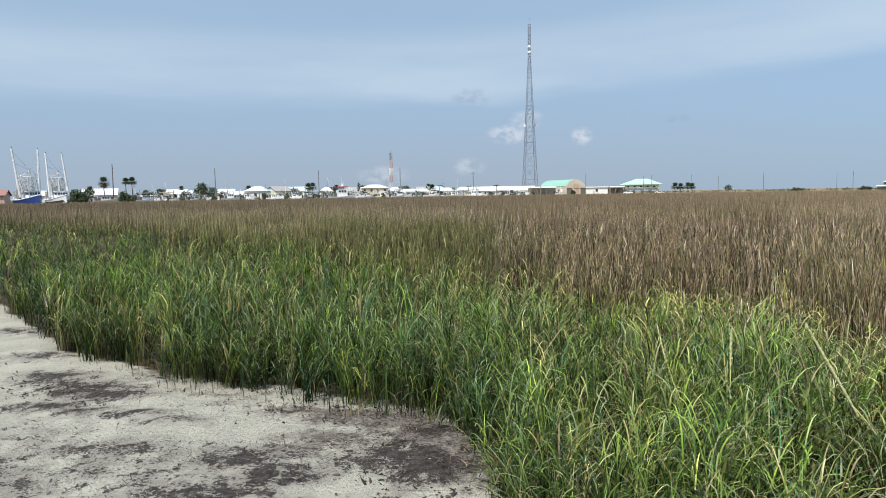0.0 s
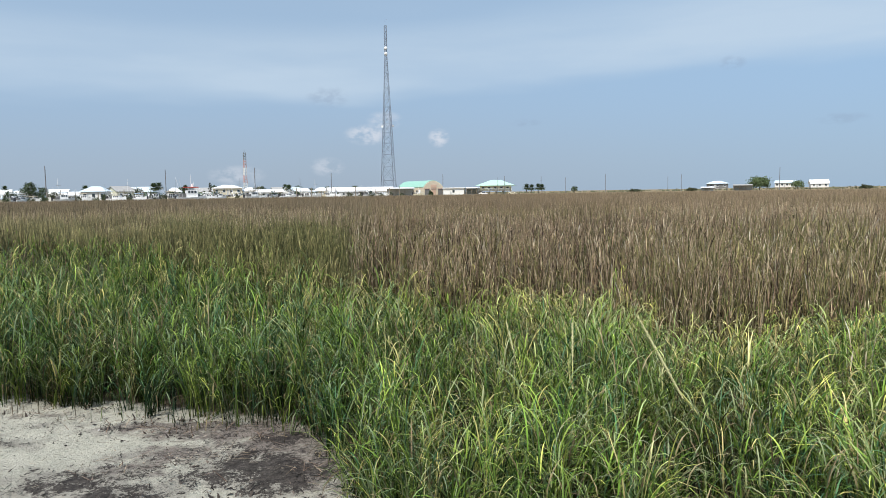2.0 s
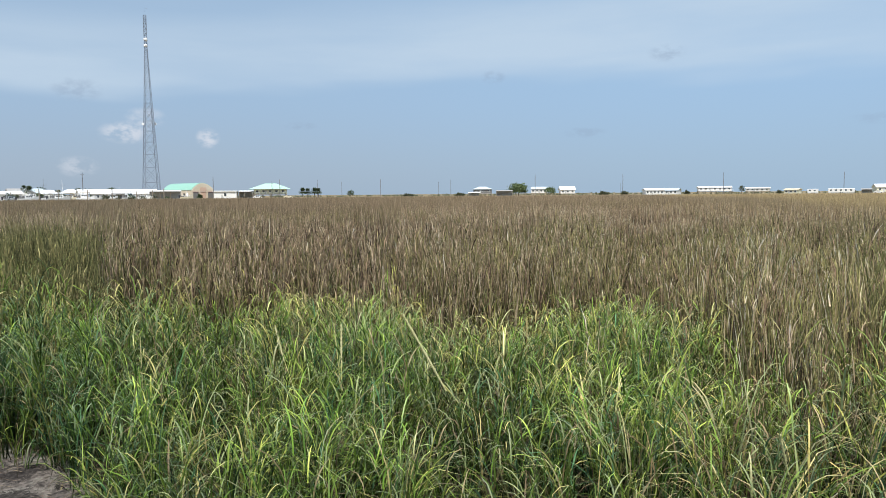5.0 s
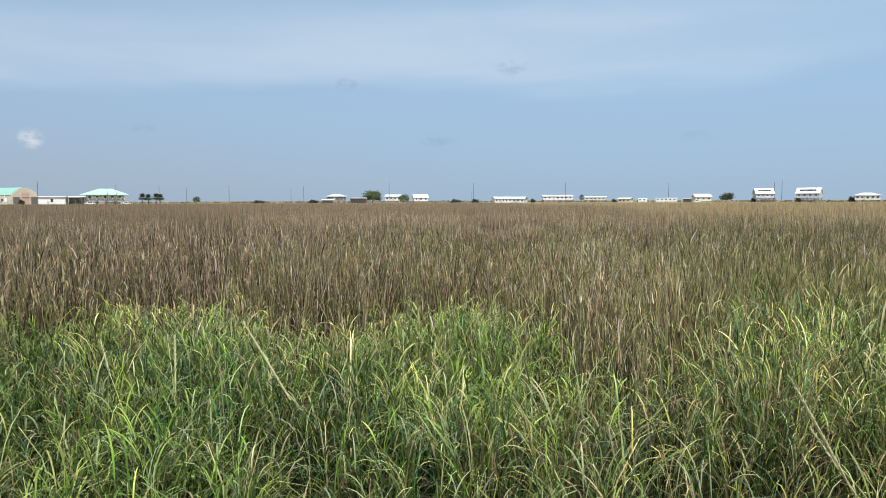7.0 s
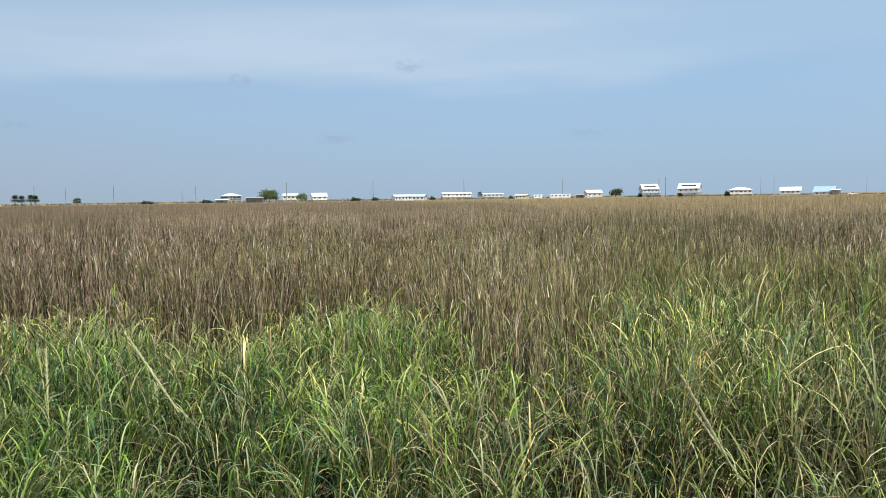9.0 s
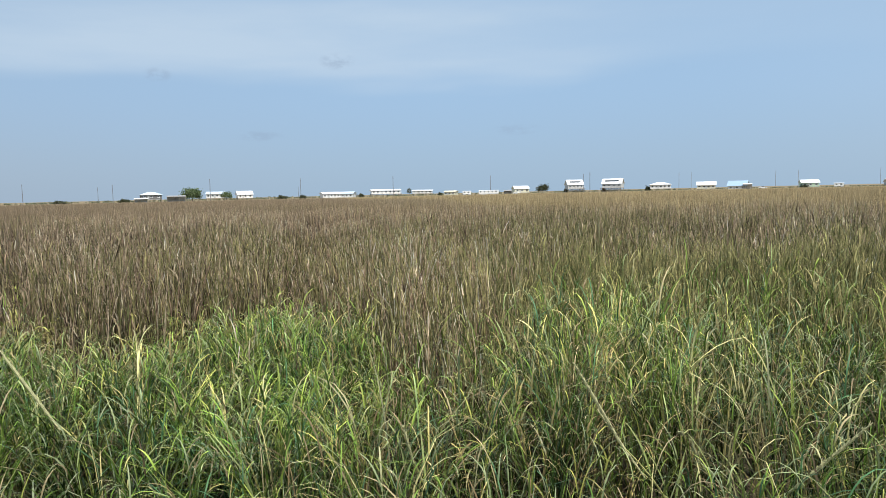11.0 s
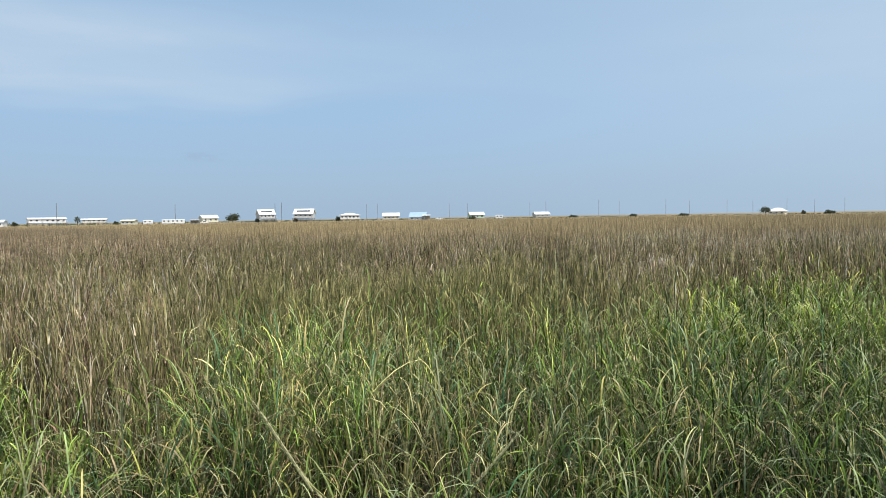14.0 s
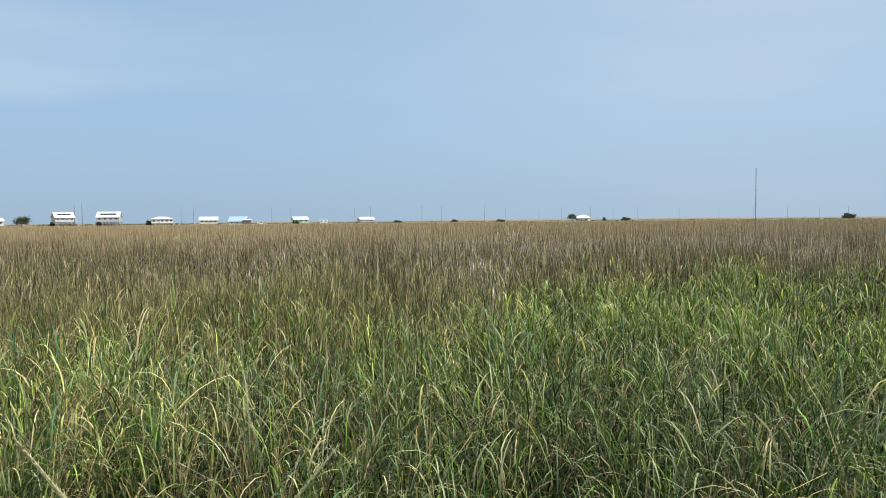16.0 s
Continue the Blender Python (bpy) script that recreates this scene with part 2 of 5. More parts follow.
    return tagged(ob, label)


def thing(name, at, turn, label, category, group=""):
    """An Empty at the base of a thing."""
    ob = new(name)
    ob.empty_display_size = 0.1
    ob.matrix_basis = pose(*at, 0, 0, turn)
    return tagged(ob, label, category, group)


def box(bm, lo, hi, m=None):
    x0, y0, z0 = lo
    x1, y1, z1 = hi
    v = [bm.verts.new(p) for p in ((x0, y0, z0), (x1, y0, z0), (x1, y1, z0), (x0, y1, z0), (x0, y0, z1), (x1, y0, z1), (x1, y1, z1), (x0, y1, z1))]
    for f in ((3, 2, 1, 0), (4, 5, 6, 7), (0, 1, 5, 4), (1, 2, 6, 5), (2, 3, 7, 6), (3, 0, 4, 7)):
        bm.faces.new([v[i] for i in f])
    if m:
        bmesh.ops.transform(bm, matrix=m, verts=v)
    return bm


def rod(bm, a, b, r0, r1=None, n=6):
    """A tapered round bar from a to b."""
    a, b = Vector(a), Vector(b)
    r1 = r0 if r1 is None else r1
    q = (b - a).to_track_quat("Z", "Y").to_matrix()
    rings = []
    for c, r in ((a, r0), (b, r1)):
        rings.append([bm.verts.new(c + q @ Vector((r * math.cos(t), r * math.sin(t), 0))) for t in [2 * math.pi * i / n for i in range(n)]])
    for i in range(n):
        bm.faces.new((rings[0][i], rings[0][(i + 1) % n], rings[1][(i + 1) % n], rings[1][i]))
    bm.faces.new(rings[0][::-1]), bm.faces.new(rings[1])
    return bm


def tube(bm, pts, radii, n=6):
    """One bent round bar through the points."""
    rings = []
    for i, (p, r) in enumerate(zip(pts, radii)):
        a, b = Vector(pts[max(0, i - 1)]), Vector(pts[min(len(pts) - 1, i + 1)])
        q = (b - a).to_track_quat("Z", "Y").to_matrix()
        rings.append([bm.verts.new(Vector(p) + q @ Vector((r * math.cos(t), r * math.sin(t), 0))) for t in [2 * math.pi * k / n for k in range(n)]])
    for u, v in zip(rings[:-1], rings[1:]):
        for k in range(n):
            bm.faces.new((u[k], u[(k + 1) % n], v[(k + 1) % n], v[k]))
    bm.faces.new(rings[0][::-1]), bm.faces.new(rings[-1])
    return bm


def bar(*args):
    return rod(bmesh.new(), *args)


def block(lo, hi, m=None):
    return box(bmesh.new(), lo, hi, m)


def prism(profile, x0, x1):
    """A solid with that y, z outline, from x0 to x1."""
    bm = bmesh.new()
    a = [bm.verts.new((x0, y, z)) for y, z in profile]
    b = [bm.verts.new((x1, y, z)) for y, z in profile]
    n = len(profile)
    for i in range(n):
        bm.faces.new((a[i], a[(i + 1) % n], b[(i + 1) % n], b[i]))
    bm.faces.new(a[::-1]), bm.faces.new(b)
    bmesh.ops.recalc_face_normals(bm, faces=bm.faces)
    return bm


def raw_mesh(name, verts, tris, mat, tints=None, smooth=True):
    me = bpy.data.meshes.new(name)
    me.vertices.add(len(verts)), me.loops.add(tris.size), me.polygons.add(len(tris))
    me.vertices.foreach_set("co", verts.astype(np.float32).ravel())
    me.loops.foreach_set("vertex_index", tris.astype(np.int32).ravel())
    me.polygons.foreach_set("loop_start", np.arange(0, tris.size, tris.shape[1], dtype=np.int32))
    me.polygons.foreach_set("use_smooth", np.full(len(tris), smooth))
    if tints is not None:
        c = np.ones((len(verts), 4), np.float32)
        c[:, :3] = tints
        me.attributes.new("tint", "FLOAT_COLOR", "POINT").data.foreach_set("color", c.ravel())
    me.update(calc_edges=True)
    me.materials.append(mat)
    return me


rng = np.random.default_rng(7)


def lattice_noise(x, y, seed=0):
    """Smooth value noise in the plane, 0 to 1."""
    xi, yi = np.floor(x).astype(np.int64), np.floor(y).astype(np.int64)
    fx, fy = x - xi, y - yi
    fx, fy = fx * fx * (3 - 2 * fx), fy * fy * (3 - 2 * fy)

    def h(a, b):
        n = (a * 374761393 + b * 668265263 + seed * 1442695041) & 0x7FFFFFFF
        n = ((n ^ (n >> 13)) * 1274126177) & 0x7FFFFFFF
        return ((n ^ (n >> 16)) & 0xFFFF) / 65535.0

    return (h(xi, yi) * (1 - fx) + h(xi + 1, yi) * fx) * (1 - fy) + (h(xi, yi + 1) * (1 - fx) + h(xi + 1, yi + 1) * fx) * fy


def clumps(x, y, size, seed=0):
    return 0.55 * lattice_noise(x / size, y / size, seed) + 0.3 * lattice_noise(2.1 * x / size, 2.1 * y / size, seed + 1) + 0.15 * lattice_noise(4.3 * x / size, 4.3 * y / size, seed + 2)


def bunches(x, y, size, seed):
    """For each place the way (radians) from the nearest bunch's heart and the distance in bunch sizes."""
    best, bx, by = np.full(len(x), 1e9), np.zeros(len(x)), np.zeros(len(x))
    ci, cj = np.floor(x / size), np.floor(y / size)
    for i in (-1, 0, 1):
        for j in (-1, 0, 1):
            a, b = ci + i, cj + j
            px = (a + lattice_noise(a * 1.0, b * 1.0, seed)) * size
            py = (b + lattice_noise(a * 1.0, b * 1.0, seed + 9)) * size
            d = np.hypot(x - px, y - py)
            near = d < best
            best, bx, by = np.where(near, d, best), np.where(near, px, bx), np.where(near, py, by)
    return np.arctan2(x - bx, y - by), best / size


def ribbons(base, length, width, lean_az, th0, bend, seg, root, tip, twist=None, power=1.4, fade=1.0):
    """Blades as tapered, arching ribbons. lean_az: the compass way in which each leans; th0, bend: its first slope from upright and how far it arches (radians)."""
    n = len(base)
    dx, dy = np.sin(lean_az), np.cos(lean_az)
    tw = rng.normal(0, 0.6, n) if twist is None else twist
    wa = lean_az + np.pi / 2 + tw
    wv = np.stack([np.sin(wa), np.cos(wa), np.zeros(n)], 1)
    pts = [base]
    for k in range(seg):
        th = th0 + bend * ((k + 0.5) / seg) ** power
        st = length / seg
        pts.append(pts[-1] + np.stack([dx * np.sin(th) * st, dy * np.sin(th) * st, np.cos(th) * st], 1))
    rows, cols = [], []
    for k in range(seg + 1):
        s = k / seg
        c = root * (1 - s ** fade) + tip * s ** fade
        if k == seg:
            rows.append(pts[k][:, None]), cols.append(c[:, None])
        else:
            half = (0.5 * width * (0.75 + 0.6 * s) * (1 - s ** 2.2))[:, None] * wv
            rows.append(np.stack([pts[k] - half, pts[k] + half], 1)), cols.append(np.stack([c, c], 1))
    per = 2 * seg + 1
    verts = np.concatenate(rows, 1).reshape(-1, 3)
    tints = np.concatenate(cols, 1).reshape(-1, 3)
    pat = []
    for k in range(seg - 1):
        a = 2 * k
        pat += [(a, a + 1, a + 3), (a, a + 3, a + 2)]
    pat.append((2 * seg - 2, 2 * seg - 1, 2 * seg))
    tris = (np.array(pat)[None] + (np.arange(n) * per)[:, None, None]).reshape(-1, 3)
    return verts, tris, tints


def joined(sets):
    v, t, c, off = [], [], [], 0
    for a, b, d in sets:
        v.append(a), t.append(b + off), c.append(d)
        off += len(a)
    return np.concatenate(v), np.concatenate(t), np.concatenate(c)


def scatter(az0, az1, r0, r1, density):
    """Points in a sector, ring by ring, with density(r) to the square metre. Returns az (degrees) and r."""
    A, R = [], []
    edges = r0 * (r1 / r0) ** np.linspace(0, 1, 60)
    for a, b in zip(edges[:-1], edges[1:]):
        n = rng.poisson(0.5 * radians(az1 - az0) * (b * b - a * a) * density(0.5 * (a + b)))
        A.append(rng.uniform(az0, az1, n)), R.append(np.sqrt(rng.uniform(a * a, b * b, n)))
    return np.concatenate(A), np.concatenate(R)


def pick(n, palette, weights):
    return np.array(palette)[rng.choice(len(palette), n, p=np.array(weights) / sum(weights))]


# ---- the plan of the marsh: edges as distances from the standing point, by compass angle ----
SAND_AZ = [-180, -100, -60, -33, -31, -29, -23, -18, -13.5, -7, -1.5, 2.6, 3.4, 5.5, 9, 20, 60, 110, 140, 160, 172, 180]
SAND_R = [9.0, 14.0, 14.0, 12.3, 9.8, 7.8, 6.42, 5.85, 5.55, 4.96, 4.60, 4.10, 3.65, 3.0, 2.3, 1.55, 1.35, 1.35, 1.5, 2.2, 5.0, 9.0]
GREEN_AZ = [-60, -33, -22, -10, -4, 2, 10, 19, 25, 28.3, 31, 35, 39, 45, 49, 52, 53.3, 55, 59, 62, 66, 69, 74, 82, 91, 97, 100, 103, 107, 117, 127, 160]
GREEN_R = [50, 46, 25, 15.2, 11.2, 8.5, 8.6, 8.15, 7.7, 7.3, 6.1, 6.5, 7.0, 7.6, 7.2, 6.5, 5.2, 4.65, 4.7, 4.95, 5.4, 6.3, 6.3, 6.7, 6.8, 7.15, 8.94, 11.02, 12.9, 13.73, 16.22, 17.68]
SOFT_AZ, SOFT_R = [-60, -20, -6, 3, 52, 56, 62, 68, 95, 99, 160], [4.0, 2.6, 1.7, 0.62, 0.36, 0.36, 0.6, 1.6, 1.5, 0.35, 0.5]


def sand_edge(az):
    return np.interp(az, SAND_AZ, SAND_R)


def xy(az, r):
    return r * np.sin(np.radians(az)), r * np.cos(np.radians(az))


def greenness(az, r):
    x, y = xy(az, r)
    wob = (clumps(x, y, 1.6, 11) - 0.5) * 0.9
    soft = np.interp(az, SOFT_AZ, SOFT_R)
    island = np.zeros_like(x)
    for ia, ir, iw in ((9.5, 14.6, 1.3), (-4.0, 11.8, 1.2), (13.5, 12.0, 0.7), (38.0, 15.0, 0.9)):
        ix, iy = xy(ia, ir)
        island = np.maximum(island, 0.8 * np.exp(-((x - ix) ** 2 + (y - iy) ** 2) / iw ** 2) * (0.4 + clumps(x, y, 0.6, 12)))
    return np.maximum(island, 1 / (1 + np.exp(-np.clip((np.interp(az, GREEN_AZ, GREEN_R) + wob * (0.5 + soft) - r) / (0.45 * soft), -40, 40))))


# dark heaps of wrack on the sand: x, y, half widths, strength
HEAPS = [(-0.31, 4.12, 0.32, 0.22, 1.1), (-0.06, 3.92, 0.28, 0.22, 1.1), (-0.45, 4.05, 0.22, 0.18, 0.9), (-0.15, 4.5, 0.3, 0.2, 0.75), (-0.36, 4.75, 0.35, 0.15, 0.6),
         (-1.24, 4.08, 0.3, 0.14, 1.0), (-0.95, 3.84, 0.36, 0.2, 0.85), (-1.25, 3.62, 0.4, 0.22, 0.85), (-1.7, 3.72, 0.35, 0.12, 0.7), (-3.5, 6.1, 0.4, 0.22, 0.9),
         (-3.1, 5.76, 0.4, 0.22, 1.0), (-2.74, 5.56, 0.32, 0.2, 1.05), (-3.1, 5.25, 0.45, 0.14, 0.85), (-2.7, 5.1, 0.4, 0.12, 0.8), (-2.3, 5.02, 0.3, 0.1, 0.8), (-2.0, 4.84, 0.3, 0.09, 0.7),
         (-2.38, 4.3, 0.28, 0.1, 0.85), (-2.0, 4.33, 0.3, 0.1, 0.9), (-1.25, 5.06, 0.3, 0.07, 0.7), (-1.86, 5.25, 0.3, 0.05, 0.6), (-4.1, 7.0, 0.5, 0.2, 0.7), (-5.2, 8.4, 0.6, 0.25, 0.8),
         (-3.2, 7.0, 0.3, 0.15, 0.6), (-2.5, 6.0, 0.2, 0.1, 0.8), (-3.1, 4.7, 0.4, 0.12, 0.5), (-2.5, 3.75, 0.6, 0.15, 0.6), (-7.0, 11.3, 1.0, 0.6, 0.8), (0.2, 3.2, 0.4, 0.4, 0.45), (-1.6, 2.9, 1.0, 0.35, 0.6)]
# brown litter beside the grass
LITTER = [(-1.1, 5.12, 0.3, 0.12, 0.8), (-0.7, 4.93, 0.4, 0.2, 0.95), (-0.36, 4.8, 0.4, 0.22, 0.95), (-0.1, 4.48, 0.35, 0.3, 0.9), (-0.75, 4.45, 0.35, 0.2, 0.7), (0.12, 4.05, 0.25, 0.4, 0.8), (-0.95, 4.25, 0.25, 0.18, 0.6), (-1.9, 5.55, 0.4, 0.1, 0.5), (-2.6, 6.3, 0.4, 0.2, 0.7)]


def heaps_at(x, y, heaps):
    w = np.zeros_like(x)
    for hx, hy, rx, ry, k in heaps:
        w = np.maximum(w, k * np.exp(-(((x - hx) / (1.1 * rx)) ** 2 + ((y - hy) / (1.1 * ry)) ** 2)))
    return w


def wrack_at(x, y):
    pale = heaps_at(x, y, [(-1.6, 4.85, 0.6, 0.35, 1.0), (-0.58, 3.75, 0.26, 0.42, 1.0), (0.0, 3.45, 0.4, 0.2, 0.9), (-3.0, 6.6, 0.5, 0.5, 0.9), (-2.2, 5.6, 0.5, 0.3, 1.0), (-3.9, 5.0, 0.5, 0.4, 0.7)])
    w = np.maximum(heaps_at(x, y, HEAPS), np.clip(0.50 * np.clip((5.4 - y) / 1.2, 0, 1) - 0.6 * pale, 0, 1) * (0.5 + clumps(x, y, 0.5, 68)))
    back = np.clip((1.5 - y) / 3, 0, 1) * 0.45
    return np.maximum(w, back)


# ---- ground: one sheet to the horizon ----
def build_ground():
    nA = 360
    radii = np.concatenate([np.linspace(0.0, 14, 150)[1:], 14 * (4600 / 14) ** np.linspace(0, 1, 60)[1:]])
    az = np.arange(nA) * 360 / nA - 180
    A, R = np.meshgrid(az, radii)
    x, y = xy(A, R)
    e = sand_edge(A)
    marsh = np.clip(0.5 + (R - e - 0.5) / 0.8, 0, 1)
    wr = wrack_at(x, y)
    z = 0.05 * (clumps(x, y, 1.1, 3) - 0.5) + 0.012 * (clumps(x, y, 0.25, 5) - 0.5) + 0.06 * wr * clumps(x, y, 0.2, 6)
    z = z * np.clip(1.4 - R / 40, 0, 1) - 0.05 * marsh
    verts = np.concatenate([[[0, 0, 0]], np.stack([x, y, z], 2).reshape(-1, 3)])
    i, j = np.meshgrid(np.arange(len(radii) - 1), np.arange(nA), indexing="ij")
    a, b = 1 + i * nA + j, 1 + i * nA + (j + 1) % nA
    tris = np.concatenate([np.stack([a, a + nA, b + nA], 2).reshape(-1, 3), np.stack([a, b + nA, b], 2).reshape(-1, 3), np.stack([np.zeros(nA, int), 1 + np.arange(nA), 1 + (np.arange(nA) + 1) % nA], 1)])
    tris = tris[:, ::-1]
    me = raw_mesh("ground", verts, tris, GROUND)
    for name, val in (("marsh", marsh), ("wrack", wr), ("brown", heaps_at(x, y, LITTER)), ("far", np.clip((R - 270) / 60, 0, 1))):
        me.attributes.new(name, "FLOAT", "POINT").data.foreach_set("value", np.concatenate([[0], val.ravel()]).astype(np.float32))
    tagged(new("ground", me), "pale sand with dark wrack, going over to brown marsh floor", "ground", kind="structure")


build_ground()

# ---- grass ----
GREENS = [(0.045, 0.085, 0.015), (0.125, 0.195, 0.034), (0.225, 0.285, 0.055), (0.37, 0.37, 0.09), (0.062, 0.132, 0.058), (0.44, 0.37, 0.15)]


def green_tints(az, r, n):
    x, y = xy(az, r)
    patch = clumps(x, y, 1.8, 21)
    crest = np.exp(-((np.interp(az, GREEN_AZ, GREEN_R) - 0.25 - r) / np.interp(az, [-12, 2], [1.8, 1.15])) ** 2)
    yellow = np.clip(0.25 + 0.14 * (az > 34) * (az < 53) + 1.5 * (patch - 0.5) + 1.2 * crest * np.interp(az, [-10, 2, 12, 40, 48, 90, 98], [0.2, 0.4, 0.8, 0.7, 0.1, 0.1, 0.5]) - 0.12 * np.clip((-2 - az) / 8, 0, 1) + 0.25 * np.clip((-4 - az) / 8, 0, 1) * np.clip((r - 14) / 10, 0, 1) * 1.6 + 0.5 * np.clip((az - 96) / 6, 0, 1) * np.clip((r - 5) / 3, 0, 1) - 0.5 * np.clip((14 - az) / 10, 0, 1) * (r < 10), 0, 1)
    u = rng.uniform(0, 1, n)
    col = pick(n, GREENS, (0.28, 0.36, 0.14, 0.03, 0.16, 0.03))
    bright = pick(n, GREENS, (0.05, 0.30, 0.37, 0.17, 0.06, 0.05))
    col = np.where((u < yellow)[:, None], bright, col)
    straw = rng.uniform(0, 1, n) < 0.04 + 0.08 * (patch < 0.42) + 0.12 * np.exp(-((az - 76) / 20) ** 2) + 0.5 * crest * np.interp(az, [-6, 0, 30, 42], [0, 1, 1, 0.25]) * (az < 48)
    col = np.where(straw[:, None], pick(n, [(0.42, 0.35, 0.12), (0.24, 0.18, 0.08), (0.48, 0.43, 0.19)], (1, 1, 0.6)), col)
    lush = np.interp(az, [4, 16, 32, 44, 52, 64, 78, 90], [1.04, 1.14, 1.32, 1.42, 1.46, 1.50, 1.36, 1.10]) * (1 + 0.08 * crest) * np.where(az > 96, np.interp(r, [3, 5, 8], [0.68, 0.92, 1.05]), 1.0)
    sunny = (np.clip((az - 97) / 4, 0, 1) * np.clip((r - 5) / 2, 0, 1))[:, None]
    col = col * (1 + sunny * np.array((0.03, 0.04, -0.16)))
    dry = np.interp(az, [34, 54, 74, 90], [0, 1.1, 1, 0.4])[:, None]
    return col * (np.array((0.94, 0.99, 1.04)) + dry * np.array((0.06, -0.03, 0.07))) * (rng.uniform(0.50, 1.60, n) * np.where(r < 9, lush, np.interp(az, [-20, -8, 0], [1.05, 1.02, 1.02]) * np.where(az > 2, np.maximum(lush, 0.95), 1.0)))[:, None]


def build_green():
    """Cordgrass as single shoots: a thin stem with leaves in two ranks, the lower ones spread and dying, the upper ones erect and arching."""
    az, r = scatter(-40, 134, 1.0, 48, lambda q: 350.0 if q < 6.0 else 350.0 * (6.0 / q) ** 1.70)
    x, y = xy(az, r)
    ragged = 0.55 * (clumps(x, y, 0.7, 83) - 0.5)
    keep = (r > sand_edge(az) + ragged + 0.07 * rng.normal(0, 1, len(r))) & (rng.uniform(0, 1, len(r)) < greenness(az, r))
    # thinner towards the sand
    keep &= rng.uniform(0, 1, len(r)) < np.clip(0.55 + (r - sand_edge(az)) / 0.3, 0, 1)
    out, off = bunches(x, y, 0.30, 91)
    keep &= rng.uniform(0, 1, len(r)) < np.clip(1.75 - 2.6 * off, 0.05, 1) * np.clip(3.2 * clumps(x, y, 0.55, 81) - 0.75, np.interp(az, [50, 54, 61, 66], [0.10, 0.65, 0.65, 0.15]), 1)
    az, r, out, off, x, y = az[keep], r[keep], out[keep], off[keep], x[keep], y[keep]
    n = len(r)
    tall = 0.72 * (0.72 + 0.55 * clumps(x, y, 1.3, 31)) * np.clip(0.78 + 0.3 * (r - sand_edge(az)) / 0.8, 0.75, 1.0)
    tall = tall * np.interp(az, [40, 65], [1.0, 1.18]) * rng.uniform(0.72, 1.12, n) * (1.10 - 0.75 * np.clip(off, 0, 0.7) ** 1.5)
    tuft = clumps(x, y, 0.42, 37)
    tall = tall * np.clip(0.48 + 1.05 * tuft, np.interp(az, [50, 54, 61, 66], [0.62, 0.86, 0.86, 0.66]), 1.10)
    brim = np.exp(-((np.interp(az, GREEN_AZ, GREEN_R) - 0.2 - r) / 0.7) ** 2) * (az > -2) * (az < 56)
    fat = np.clip(r / 5.0, 1, 6) ** np.interp(az, [-12, 4], [0.40, 0.76])
    rank = rng.uniform(0, 2 * np.pi, n)
    lean = out + rng.normal(0, 0.6, n)
    tilt = np.abs(rng.normal(0, 0.10, n)) + 0.22 * np.clip(off, 0, 0.8)
    # shade in the hollows between tufts is put into the shoots' colour
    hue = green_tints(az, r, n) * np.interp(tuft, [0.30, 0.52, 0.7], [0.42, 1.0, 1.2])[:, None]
    sets = []
    stem = 0.90 * tall
    foot = np.stack([x, y, np.full(n, -0.05)], 1)
    # stem feet are coloured nearly black, as shade deep in the grass
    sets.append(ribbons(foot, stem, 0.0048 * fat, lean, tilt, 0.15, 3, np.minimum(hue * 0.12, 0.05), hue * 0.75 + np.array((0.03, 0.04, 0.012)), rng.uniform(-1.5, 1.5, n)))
    for mask, leaves, seg in ((r < 6, 7, 5), ((r >= 6) & (r < 10), 7, 4), (r >= 10, 6, 3)):
        own = np.flatnonzero(mask)
        for j in range(leaves):
            m = own[rng.uniform(0, 1, len(own)) < 0.93]
            k = len(m)
            f = 0.12 + 0.88 * (j + rng.uniform(0.05, 0.95, k)) / leaves
            up = f * stem[m]
            th = tilt[m] + 0.08 * f
            base = foot[m] + np.stack([np.sin(lean[m]) * np.sin(th) * up, np.cos(lean[m]) * np.sin(th) * up, np.cos(th) * up], 1)
            H = tall[m] / 0.75
            top = np.clip((f - 0.70) / 0.3, 0, 1)
            L = rng.uniform(0.20, 0.40, k) * H * (1 - 0.38 * top) * np.interp(az[m], [52, 62], [1.0, 0.84])
            th0 = np.abs(0.32 + 0.50 * (1 - f) + rng.normal(0, 0.24, k)) * (1 - 0.30 * top) + 0.45 * brim[m]
            bend = rng.uniform(1.0, 3.0, k) * (1 - 0.15 * top) + 0.7 * brim[m]
            way = np.where(rng.uniform(0, 1, k) < 0.45, lean[m] + rng.normal(0, 0.7, k), rank[m] + np.pi * j + rng.normal(0, 0.55, k))
            W = rng.uniform(0.0050, 0.0092, k) * fat[m] * np.interp(r[m], [2.0, 3.4, 7.0, 12.0], [0.82, 1.10, 1.12, 1.0]) * np.interp(az[m], [58, 72], [1.0, 0.90])
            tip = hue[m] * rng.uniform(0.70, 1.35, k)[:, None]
            # sun glints on the upper leaves are put into the tips' colour
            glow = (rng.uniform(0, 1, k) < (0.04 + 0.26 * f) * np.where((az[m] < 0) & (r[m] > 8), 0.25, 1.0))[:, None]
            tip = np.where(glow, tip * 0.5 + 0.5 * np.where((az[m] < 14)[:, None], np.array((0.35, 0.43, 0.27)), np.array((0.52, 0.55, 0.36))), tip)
            gold = rng.uniform(0, 1, k) < 0.30 * brim[m] * (az[m] < 46) * f
            tip = np.where(gold[:, None], tip * 0.4 + 0.6 * np.array((0.42, 0.36, 0.11)), tip)
